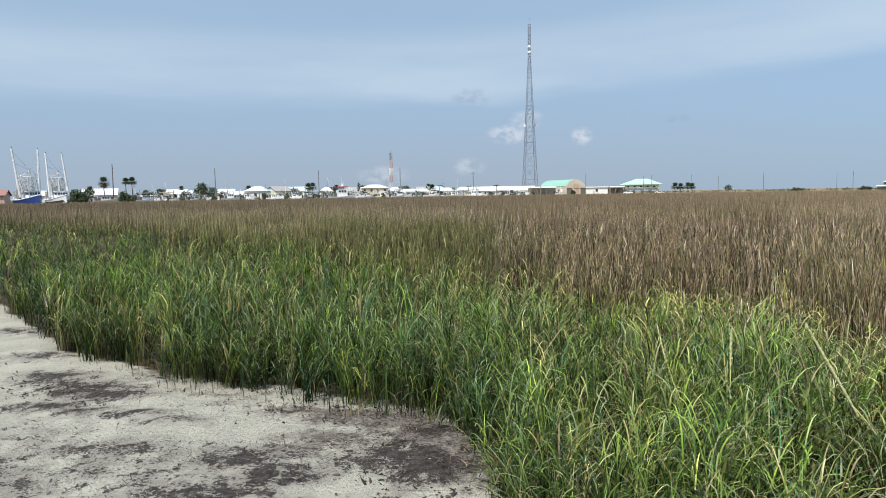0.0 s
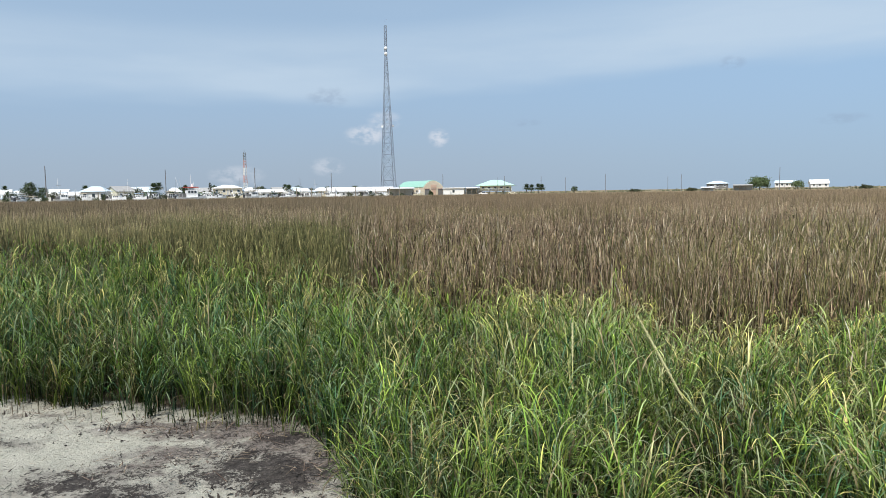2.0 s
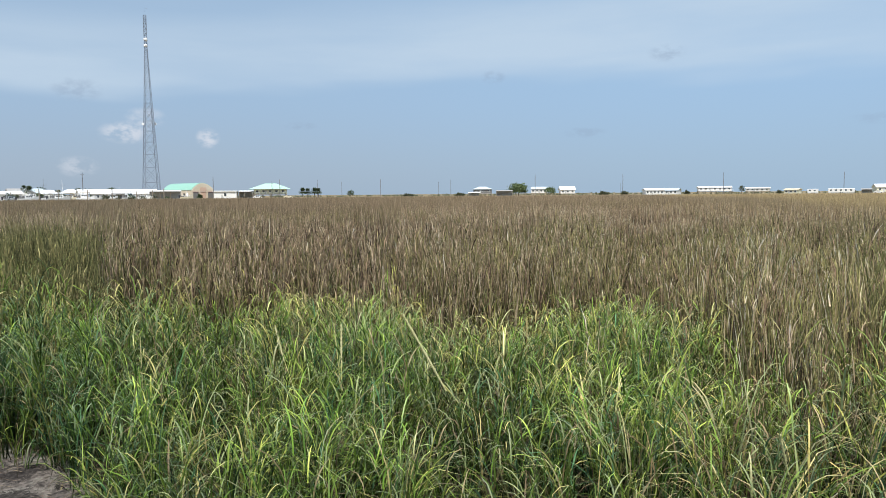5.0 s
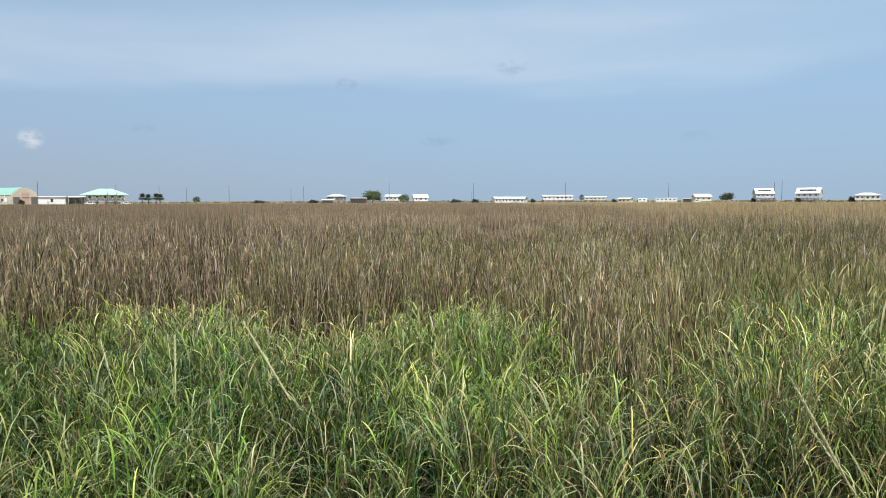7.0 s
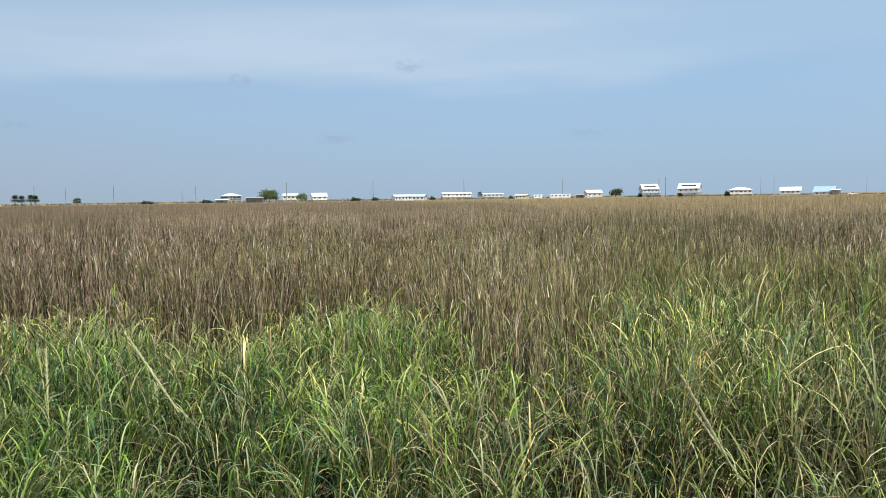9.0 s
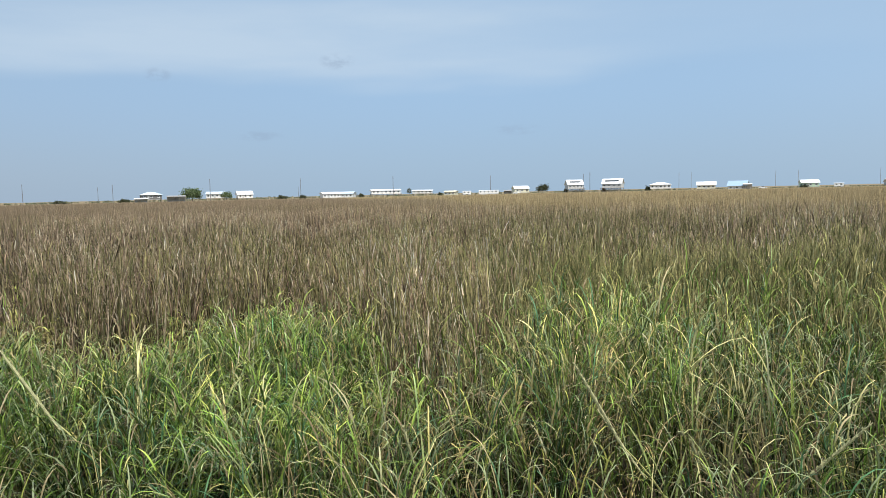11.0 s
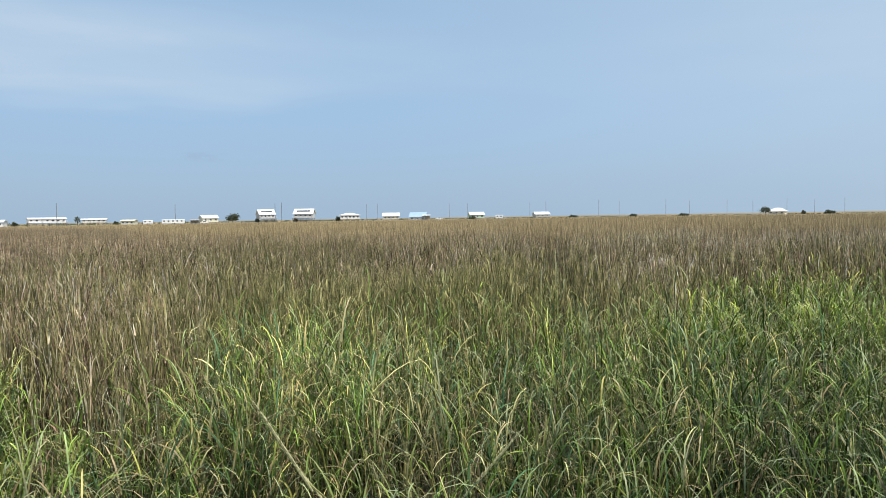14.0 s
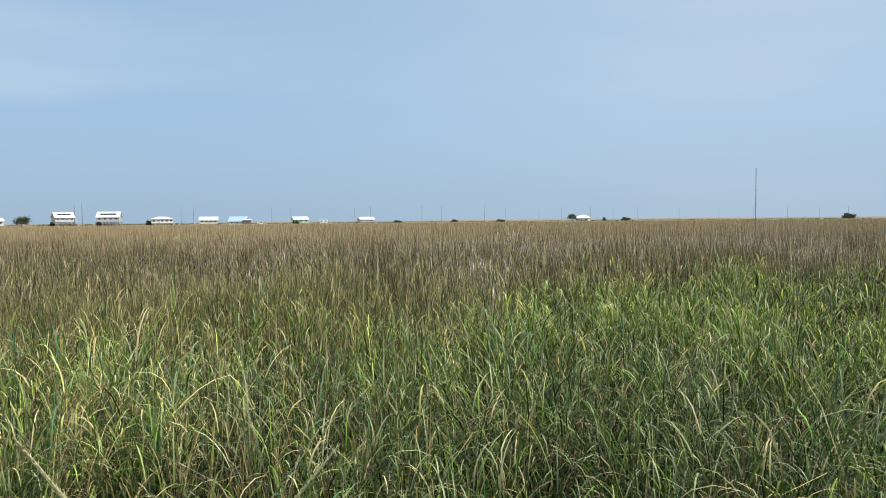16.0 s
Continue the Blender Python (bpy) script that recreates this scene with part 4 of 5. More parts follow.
def house(az, d, w, top, label, wall=WHITE, roof=ROOF_WHITE, kind="gable", depth=8.0, stilts=0.0, windows=3, turn=None, roof_part=0.36, dormer=False, deck=False, door=True, name="house", category="house", lattice=False, over=0.6):
    turn = 16.0 * math.sin(7.3 * az) if turn is None else turn
    ob = at_town(name, az, d, label, category, "houses behind the marsh", turn)
    z0, zr = stilts, stilts + (top - stilts) * (1 - roof_part)
    y = -depth / 2
    if stilts:
        nx = max(3, round(w / 3))
        for i in range(nx):
            for yy in (y + 0.25, depth / 2 - 0.25):
                xx = -w / 2 + 0.25 + (w - 0.5) * i / (nx - 1)
                part("post", block((xx - 0.14, yy - 0.14, -0.1), (xx + 0.14, yy + 0.14, z0 - 0.254)), TIMBER, ob)
        part("floor_beam", block((-w / 2 - 0.1, y - 0.1, z0 - 0.25), (w / 2 + 0.1, depth / 2 + 0.1, z0)), TIMBER, ob)
        if lattice:
            bm = bmesh.new()
            for i in range(int(w / 0.5)):
                rod(bm, (-w / 2 + 0.5 * i, y + 0.05, 0.0), (min(w / 2, -w / 2 + 0.5 * i + 1.2), y + 0.05, z0 - 0.3), 0.05, 0.05, 4)
                rod(bm, (-w / 2 + 0.5 * i, y + 0.12, z0 - 0.3), (min(w / 2, -w / 2 + 0.5 * i + 1.2), y + 0.12, 0.0), 0.05, 0.05, 4)
            part("lattice_skirt", bm, TIMBER, ob)
    part("wall", block((-w / 2, y, z0), (w / 2, depth / 2, zr)), wall, ob)
    if kind == "gable":
        part("roof", gable_roof(w, depth, zr + 0.004, top), roof, ob)
        bm = prism([(y + 0.02, zr), (depth / 2 - 0.02, zr), (0, top - 0.28)], -w / 2 + 0.02, w / 2 - 0.02)
        part("gable", bm, wall, ob)
    elif kind == "hip":
        part("roof", hip_roof(w, depth, zr + 0.125, top, over), roof, ob)
    else:
        part("roof", block((-w / 2 - 0.4, y - 0.6, zr + 0.004), (w / 2 + 0.4, depth / 2 + 0.4, top)), roof, ob)
    hz = zr - z0
    for i in range(windows):
        xx = -w / 2 + w * (i + 0.5) / windows
        window(ob, xx, y, z0 + 0.36 * hz, min(1.3, 0.55 * w / windows), 0.45 * hz)
    if door:
        xx = -w / 2 + w * (0.5 if windows % 2 == 0 else 0.36)
        dr = part("door", block((xx - 0.45, y - 0.05, z0), (xx + 0.45, y + 0.01, z0 + min(2.05, 0.82 * hz))), GREYWALL, ob)
        part("handle", bar((xx + 0.32, y - 0.11, z0 + 0.4 * hz), (xx + 0.32, y - 0.05, z0 + 0.4 * hz), 0.03), STEEL, dr)
    if dormer:
        zc = zr + 0.52 * (top - zr)
        yy = y * (1 - 0.52) - 0.45
        dm = part("dormer", block((-0.36 * w, yy - 0.25, zc - 0.75), (0.36 * w, yy + 1.6, zc + 0.55)), roof, ob)
        for i in range(5):
            xx = -0.36 * w + 0.72 * w * (i + 0.5) / 5
            part("pane", block((xx - 0.069 * w, yy - 0.29, zc - 0.5), (xx + 0.069 * w, yy - 0.24, zc + 0.42)), GLASS, dm)
    if deck:
        dk = part("deck", block((-w / 2 - 0.6, y - 2.2, z0 - 0.2), (w / 2 + 0.6, y - 0.104, z0 - 0.02)), TIMBER, ob)
        nx = max(4, round(w / 1.6))
        for i in range(nx + 1):
            xx = -w / 2 - 0.5 + (w + 1.0) * i / nx
            part("baluster", block((xx - 0.05, y - 2.18, z0 - 0.016), (xx + 0.05, y - 2.08, z0 + 0.95)), WHITE, dk)
        part("handrail", block((-w / 2 - 0.6, y - 2.2, z0 + 0.954), (w / 2 + 0.6, y - 2.06, z0 + 1.03)), WHITE, dk)
        for i in range(3):
            xx = -w / 2 - 0.3 + (w + 0.6) * i / 2
            part("post", block((xx - 0.12, y - 2.1, -0.1), (xx + 0.12, y - 1.86, z0 - 0.204)), TIMBER, ob)
    return ob


def carport(az, d, w, top, label, roof=ROOF_WHITE, depth=7.0):
    ob = at_town("carport", az, d, label, "carport", "open shelters")
    part("roof", prism([(-depth / 2, top - 0.7), (-depth / 2, top - 0.5), (depth / 2, top), (depth / 2, top - 0.2)], -w / 2, w / 2), roof, ob)
    for i in range(4):
        for yy, zz in ((-depth / 2 + 0.4, top - 0.66), (depth / 2 - 0.4, top - 0.24)):
            xx = -w / 2 + 0.3 + (w - 0.6) * i / 3
            part("post", block((xx - 0.1, yy - 0.1, -0.1), (xx + 0.1, yy + 0.1, zz)), TIMBER, ob)
    part("back_wall", block((-w / 2 + 0.2, depth / 2 - 0.2, 0), (w / 2 - 0.2, depth / 2 - 0.1, top - 0.4)), GREYWALL, ob)
    return ob


def arched_barn(az, d, label):
    """A long metal shed: turquoise roof seen from the side, arched beige gable turned to the marsh."""
    ob = at_town("metal_barn", az, d, label, "barn", turn=-62.0)
    w, L, eave, top = 12.0, 30.0, 4.3, 7.9
    arc = [(-w / 2 + w * i / 12, eave + (top - eave) * math.sin(math.pi * i / 12) ** 0.75) for i in range(13)]
    shell = prism([(-w / 2, 0), *[(y, z) for y, z in arc], (w / 2, 0)], -L / 2, L / 2)
    part("wall", shell, BEIGE, ob)
    over = [(y * 1.03, z + 0.25) for y, z in arc] + [(y, z + 0.05) for y, z in arc[::-1]]
    part("roof", prism(over, -L / 2 - 0.4, L / 2 - 0.6), ROOF_TEAL, ob)
    for i in range(3):
        yy = -4.0 + 4.0 * i
        dr = part("loading_door", block((L / 2, yy - 1.4, 0.0), (L / 2 + 0.08, yy + 1.4, 3.4)), PINK if i == 1 else DARKWALL, ob)
        part("header", block((L / 2 + 0.084, yy - 1.6, 3.4), (L / 2 + 0.2, yy + 1.6, 3.7)), ROOF_RED, dr)
    part("gable_window", block((L / 2, -1.8, 4.2), (L / 2 + 0.06, 1.8, 5.8)), PINK, ob)
    for i in range(5):
        part("side_window", block((-L / 2 + 3 + 4.6 * i, -w / 2 - 0.05, 1.6), (-L / 2 + 4.4 + 4.6 * i, -w / 2, 2.9)), GLASS, ob)
    return ob


def utility_pole(height, arm=True, wood=POLE_WOOD, stout=1.0):
    ob = thing("utility_pole", (0, 0, 0), 0, "weathered wooden utility pole behind the marsh", "utility pole", "utility poles")
    part("pole", bar((0, 0, -0.5), (0, 0, height), 0.17 * stout, 0.12 * stout, 8), wood, ob)
    part("insulator", bar((0, 0, height + 0.004), (0, 0, height + 0.22), 0.045, 0.03, 6), STEEL, ob)
    part("bracket", block((0.05, -0.12, height - 1.3), (0.35, -0.06, height - 1.2)), STEEL, ob)
    if arm:
        cross = part("crossarm", block((-0.75, -0.14, height - 0.72), (0.75, -0.06, height - 0.64)), POLE_WOOD, ob)
        for x in (-0.65, -0.3, 0.3, 0.65):
            part("insulator", bar((x, -0.10, height - 0.636), (x, -0.10, height - 0.48), 0.04, 0.03, 6), STEEL, cross)
        part("transformer", bar((0.0, -0.27, height - 1.9), (0.0, -0.27, height - 1.3), 0.15, 0.15, 8), STEEL, ob)
    return ob


def lattice_tower(az, d, height, base, top):
    ob = at_town("radio_tower", az, d, "tall grey steel lattice radio tower with two white drums", "tower", turn=12)
    corners = [(-1, -1), (1, -1), (1, 1), (-1, 1)]

    def half(z):
        return 0.5 * (base + (top - base) * min(1.0, z / (0.80 * height)) ** 0.9)

    steps, z = [0.0], 0.0
    while z < height - 3:
        z += max(2.2, 2.1 * half(z) + 0.4)
        steps.append(min(z, height - 1))
    for cx, cy in corners:
        bm = tube(bmesh.new(), [(cx * half(a), cy * half(a), a) for a in steps], [0.20 if a < 0.5 * height else 0.13 for a in steps], 5)
        part("leg", bm, TOWER_STEEL, ob)
    for a, b in zip(steps[:-1], steps[1:]):
        bm = bmesh.new()
        for i in range(4):
            p, q = corners[i], corners[(i + 1) % 4]
            lo0, lo1 = (p[0] * half(a), p[1] * half(a), a), (q[0] * half(a), q[1] * half(a), a)
            hi0, hi1 = (p[0] * half(b), p[1] * half(b), b), (q[0] * half(b), q[1] * half(b), b)
            r = 0.10 if a < 0.5 * height else 0.065
            rod(bm, lo0, hi1, r, r, 4), rod(bm, lo1, hi0, r, r, 4), rod(bm, hi0, hi1, r, r, 4)
        part("bracing", bm, TOWER_STEEL, ob)
    for zz in (0.815, 0.846):
        bm = bmesh.new()
        bmesh.ops.create_uvsphere(bm, u_segments=14, v_segments=8, radius=0.5 + 0.45 * top, matrix=Matrix.Translation((0, 0, zz * height)))
        part("radome", bm, SIGNAL_WHITE, ob, "round white drum")
    for sx, zz in ((-1, 0.400), (1, 0.404)):
        x = sx * (half(zz * height) + 0.9)
        dish = part("antenna", bar((x, -0.5, zz * height), (x, 0.0, zz * height), 0.75, 0.35, 12), SIGNAL_WHITE, ob)
        part("bracket", bar((sx * half(zz * height), 0.1, zz * height), (x, 0.1, zz * height), 0.07), TOWER_STEEL, dish)
    part("antenna", bar((0.5, 0, 0.60 * height), (2.2, 0, 0.60 * height), 0.06), TOWER_STEEL, ob)
    part("lightning_rod", bar((0, 0, height - 1.2), (0, 0, height + 1.2), 0.05, 0.02), TOWER_STEEL, ob)
    part("antenna", bar((-0.2, 0, height + 0.4), (1.2, 0, height + 0.9), 0.05), TOWER_STEEL, ob)
    return ob


def striped_mast(az, d, height):
    ob = at_town("radio_mast", az, d, "red and white banded lattice mast", "mast")
    n = 6
    for i in range(n):
        a, b = height * i / n, height * (i + 1) / n
        bm = bmesh.new()
        w0, w1 = 1.35 - 0.6 * i / n, 1.35 - 0.6 * (i + 1) / n
        pts = [(math.cos(t), math.sin(t)) for t in (0.3, 2.4, 4.5)]
        for p, q in zip(pts, pts[1:] + pts[:1]):
            rod(bm, (p[0] * w0, p[1] * w0, a), (p[0] * w1, p[1] * w1, b - 0.02), 0.16, 0.16, 5)
            for k in range(3):
                za, zb = a + (b - a) * k / 3, a + (b - a) * (k + 1) / 3 - 0.05
                rod(bm, (p[0] * w0, p[1] * w0, za), (q[0] * w0 * 0.97, q[1] * w0 * 0.97, zb), 0.09, 0.09, 4)
        part("mast_section", bm, (HAZED_RED, WHITE)[i % 2] if i < n - 1 else STEEL, ob)
    part("antenna", bar((1.2, 0, 0.33 * height), (2.6, 0, 0.33 * height), 0.2), STEEL, ob)
    part("antenna", bar((0, 0, height - 0.4), (0, 0, height + 1.5), 0.08), STEEL, ob)
    return ob


def hull_mesh(length, beam, freeboard, bow_rise):
    """A boat's hull along x, bow at +x, lofted from sections."""
    bm = bmesh.new()
    rings = []
    for i in range(11):
        s = i / 10
        x = -length / 2 + length * s
        b = 0.5 * beam * (1 - max(0, (s - 0.45) / 0.55) ** 2.2) * (0.86 + 0.14 * min(1, s / 0.2))
        z = freeboard + bow_rise * max(0, s - 0.3) ** 2 * 2
        rings.append([bm.verts.new(p) for p in ((x, -b, z), (x, -b * 0.86, 0.35 * z), (x, -b * 0.45, -0.3), (x, b * 0.45, -0.3), (x, b * 0.86, 0.35 * z), (x, b, z))])
    for r, q in zip(rings[:-1], rings[1:]):
        for k in range(5):
            bm.faces.new((r[k], r[k + 1], q[k + 1], q[k]))
        bm.faces.new((r[5], r[0], q[0], q[5]))
    bm.faces.new(rings[0]), bm.faces.new(rings[-1][::-1])
    bmesh.ops.remove_doubles(bm, verts=bm.verts, dist=0.001)
    bmesh.ops.recalc_face_normals(bm, faces=bm.faces)
    return bm


def trawler(az, d, top, hullmat, label, turn, splay, shift):
    ob = at_town("shrimp_trawler", az, d, label, "fishing boat", "shrimp trawlers", turn)
    L = 12.0
    hull = part("hull", hull_mesh(L, 5.6, 1.6, 1.5), hullmat, ob)
    for sy in (-1, 1):
        edge = []
        for i in range(11):
            u = i / 10
            edge.append((-L / 2 + L * u, sy * 2.8 * (1 - max(0, (u - 0.45) / 0.55) ** 2.2), 1.75 + 1.5 * max(0, u - 0.3) ** 2 * 2))
        part("gunwale", tube(bmesh.new(), edge, [0.16] * 11, 6), BOAT_WHITE, hull)
    if hullmat == BOAT_WHITE:
        part("bottom_paint", hull_mesh(L * 0.985, 5.66, 0.95, 0.75), BOAT_DARK, hull, "dark painted lower hull")
    part("wheelhouse", block((0.6, -1.6, 1.7), (3.0, 1.6, 4.3)), BOAT_WHITE, ob)
    part("cabin", block((-2.0, -1.7, 1.6), (0.596, 1.7, 3.5)), BOAT_WHITE, ob)
    part("wheelhouse_roof", block((0.4, -1.85, 4.304), (3.25, 1.85, 4.45)), BOAT_WHITE, ob)
    for k in range(4):
        part("pane", block((3.002, -1.45 + 0.78 * k, 3.3), (3.05, -0.85 + 0.78 * k, 4.0)), GLASS, ob)
        part("pane", block((0.8 + 0.55 * k, -1.66, 3.3), (1.2 + 0.55 * k, -1.6, 4.0)), GLASS, ob)
    # stern gantry
    g = part("gantry", rod(rod(bar((-3.2, -2.5, 1.6), (-2.8, -2.2, 9.0), 0.22), (-3.2, 2.5, 1.6), (-2.8, 2.2, 9.0), 0.22), (-2.8, -2.3, 8.9), (-2.8, 2.3, 8.9), 0.2), BOAT_WHITE, ob)
    bm = bmesh.new()
    rod(bm, (-2.8, -2.2, 8.6), (1.0, 0, 10.5), 0.1, 0.1, 4), rod(bm, (-2.8, 2.2, 8.6), (1.0, 0, 10.5), 0.1, 0.1, 4), rod(bm, (-2.8, 0, 8.9), (-5.5, 0, 2.2), 0.12, 0.12, 4)
    for k in range(0, 6, 2):
        z = 3.0 + k
        f = 1.1 - k * 0.02
        rod(bm, (-3.1, -2.1 * f, z), (-3.0, 2.0 * f, z + 1.8), 0.10, 0.10, 4), rod(bm, (-3.1, 2.1 * f, z), (-3.0, -2.0 * f, z + 1.8), 0.10, 0.10, 4)
    for k in range(5):
        z = 2.4 + 1.3 * k
        rod(bm, (-2.8, -2.3, z), (0.4, -1.8, z + 1.1), 0.08, 0.08, 4), rod(bm, (-2.8, 2.3, z), (0.4, 1.8, z + 1.1), 0.08, 0.08, 4), rod(bm, (-3.0, -2.2, z), (-3.0, 2.2, z), 0.07, 0.07, 4)
    part("gantry_brace", bm, BOAT_WHITE, g)
    # nets hung up to dry between the outriggers
    net = bmesh.new()
    for k in range(26):
        u, w = k / 25, math.sin(12.9 * k)
        rod(net, (-2.6 + 2.8 * abs(math.sin(3.1 * k)), -2.6 + 5.2 * u, 8.6 + 1.2 * w), (-3.0 + 3.4 * abs(math.sin(5.3 * k)), -2.6 + 5.2 * u + 1.1 * math.sin(7.7 * k), 2.6 + 1.2 * abs(w)), 0.05, 0.16, 4)
    part("hung_net", net, GREYWALL, ob, "pale nets hung up to dry")
    part("winch", bar((-4.6, -1.2, 2.3), (-4.6, 1.2, 2.3), 0.6, 0.6, 10), STEEL, ob)
    part("deck_rail", rod(rod(rod(bar((-5.9, -2.4, 2.6), (-3.3, -2.7, 2.6), 0.06), (-5.9, -2.4, 1.5), (-5.9, -2.4, 2.6), 0.06), (-4.6, -2.6, 1.5), (-4.6, -2.6, 2.6), 0.06), (-5.9, -2.4, 2.6), (-5.9, 2.4, 2.6), 0.06), BOAT_WHITE, ob)
    part("mast", bar((0.3, 0, 3.4), (0.3, 0, 11.2), 0.16, 0.08), BOAT_WHITE, ob)
    for sy in (-1, 1):
        foot, head = Vector((0.3, sy * 2.9, 2.6)), Vector((0.0, sy * (2.9 + splay) + shift, top))
        rig = part("outrigger", rod(bmesh.new(), foot, head, 0.42, 0.26, 8), BOAT_WHITE, ob, "raised white outrigger")
        part("outrigger_tip", bar(head - Vector((0, 0, 0.02)), head + Vector((0, 0, 0.5)), 0.2, 0.12), STEEL, rig)
        for f in (0.45, 0.7, 0.95):
            part("stay", bar(foot.lerp(head, f), (0.6, 0, 11.0), 0.03, 0.03, 4), STEEL, rig)
        part("otter_board", block((-3.6, sy * 2.9 - 0.1, 3.0), (-1.6, sy * 2.9 + 0.1, 4.4)), TIMBER, ob)
        part("net_bundle", bar((-2.4, sy * 1.2, 4.2), (-2.6, sy * 1.0, 8.6), 0.4, 0.2, 7), GREYWALL, ob)
    return ob


def motor_boat(az, d, w, top, label, hullmat=BOAT_WHITE, stripe=None, turn=15.0, tall=False):
    ob = at_town("motor_boat", az, d, label, "boat", "boats in the harbour", turn)
    part("hull", hull_mesh(w, w * 0.3, 1.15, 0.8), hullmat, ob)
    h = top if not tall else top * 0.72
    part("cabin", prism([(-0.11 * w, 1.0), (-0.10 * w, h * 0.72), (0.10 * w, h * 0.72), (0.11 * w, 1.0)], -0.18 * w, 0.2 * w), BOAT_WHITE, ob)
    part("cabin_roof", block((-0.24 * w, -0.13 * w, h * 0.9), (0.22 * w, 0.13 * w, h * 0.96)), stripe or BOAT_WHITE, ob)
    for x in (-0.2, 0.18):
        for sy in (-1, 1):
            part("roof_post", bar((x * w, sy * 0.1 * w, h * 0.70), (x * w, sy * 0.1 * w, h * 0.9 - 0.004), 0.05), STEEL, ob)
    for k in range(3):
        x = -0.12 * w + 0.1 * w * k
        part("pane", block((x, -0.11 * w - 0.02, h * 0.52), (x + 0.07 * w, -0.10 * w - 0.002, h * 0.68)), GLASS, ob)
    rail = bmesh.new()
    for k in range(6):
        x = 0.1 * w + 0.065 * w * k
        rod(rail, (x, -0.11 * w + 0.017 * w * k, 1.15 + 0.1 * k), (x, -0.11 * w + 0.017 * w * k, 1.9 + 0.1 * k), 0.03, 0.03, 4)
    part("rail", rail, STEEL, ob)
    part("outboard", block((-0.5 * w - 0.55, -0.3, 0.7), (-0.5 * w + 0.05, 0.3, 1.9)), BOAT_DARK, ob, "dark outboard motor")
    # a dark block is added for the shade of the cockpit under the canopy
    part("cockpit_shadow", block((-0.40 * w, -0.10 * w, 1.2), (-0.19 * w, 0.10 * w, 0.3 * h + 1.1)), DARKWALL, ob)
    for k, sy in enumerate((-1, 1)):
        part("fishing_rod", bar((-0.3 * w, sy * 0.1 * w, 1.2), (-0.42 * w - 0.4 * k, sy * 0.22 * w, top + 1.0 + 0.6 * k), 0.06, 0.04, 4), BOAT_WHITE, ob)
    if tall:
        part("mast", bar((0, 0, h * 0.96), (0, 0, top + 2.4), 0.09, 0.05), BOAT_WHITE, ob)
        part("radar", bar((0.5, 0, h * 0.96), (0.5, 0, h * 0.96 + 1.2), 0.4, 0.3, 8), BOAT_WHITE, ob)
        part("upper_cabin", block((-0.1 * w, -0.08 * w, h * 0.74), (0.1 * w, 0.08 * w, h * 0.89)), BOAT_WHITE, ob)
    return ob


def trailer(az, d, w, top, label, wall=WHITE):
    ob = at_town("trailer", az, d, label, "trailer", "trailers")
    body = part("body", block((-w / 2, -1.3, 0.6), (w / 2, 1.3, top)), wall, ob)
    bmesh_roof = prism([(-1.4, top + 0.004), (0, top + 0.3), (1.4, top + 0.004)], -w / 2 - 0.1, w / 2 + 0.1)
    part("roof", bmesh_roof, ROOF_WHITE, ob)
    for i in range(max(2, int(w / 2.4))):
        x = -w / 2 + 1.2 + 2.4 * i
        if x < w / 2 - 0.6:
            part("window", block((x - 0.45, -1.34, 0.6 + 0.45 * (top - 0.6)), (x + 0.45, -1.29, 0.6 + 0.85 * (top - 0.6))), GLASS, body)
    for x in (-0.5, 0.5):
        part("wheel", bar((x, -1.28, 0.33), (x, -1.05, 0.33), 0.33, 0.33, 12), RUBBER, ob)
    part("skirt", block((-w / 2 + 0.2, -1.2, 0), (w / 2 - 0.2, 1.2, 0.596)), GREYWALL, ob)
    return ob


def parked_car(az, d, label, mat=WHITE, turn=0.0):
    ob = at_town("parked_car", az, d, label, "car", "parked cars", turn)
    bm = prism([(-2.2, 0.35), (-2.25, 0.8), (-1.3, 0.98), (-0.8, 1.5), (0.9, 1.55), (1.6, 1.0), (2.2, 0.9), (2.2, 0.35)], -0.9, 0.9)
    bmesh.ops.rotate(bm, matrix=Matrix.Rotation(radians(90), 3, "Z"), verts=bm.verts)
    part("body", bm, mat, ob)
    part("windscreen", block((-0.75, -0.92, 1.02), (0.8, -0.89, 1.42)), GLASS, ob)
    for x in (-1.4, 1.4):
        for y in (-0.95, 0.72):
            part("wheel", bar((x, y, 0.33), (x, y + 0.22, 0.33), 0.33, 0.33, 12), RUBBER, ob)
    return ob


def leaf_cloud(centres, spread, n, size, tints):
    """Many small leaves, tilted every way, gathered in clumps."""
    c = np.array(centres)
    k = rng.integers(0, len(c), n)
    p = c[k] + rng.normal(0, 1, (n, 3)) * np.array(spread)[k][:, None] * np.array((1, 1, 0.75))
    a, b = rng.normal(0, 1, (n, 3)), rng.normal(0, 1, (n, 3))
    a /= np.linalg.norm(a, axis=1)[:, None]
    b -= a * (a * b).sum(1)[:, None]
    b /= np.linalg.norm(b, axis=1)[:, None]
    s = rng.uniform(0.6, 1.3, n)[:, None] * size
    v = np.stack([p - a * s, p + b * s * 0.45, p + a * s, p - b * s * 0.45], 1).reshape(-1, 3)
    q = np.arange(n)[:, None] * 4 + np.array([[0, 1, 2, 3]])
    t = np.repeat(pick(n, tints, np.ones(len(tints))) * rng.uniform(0.8, 1.2, n)[:, None], 4, 0)
    return v, q, t


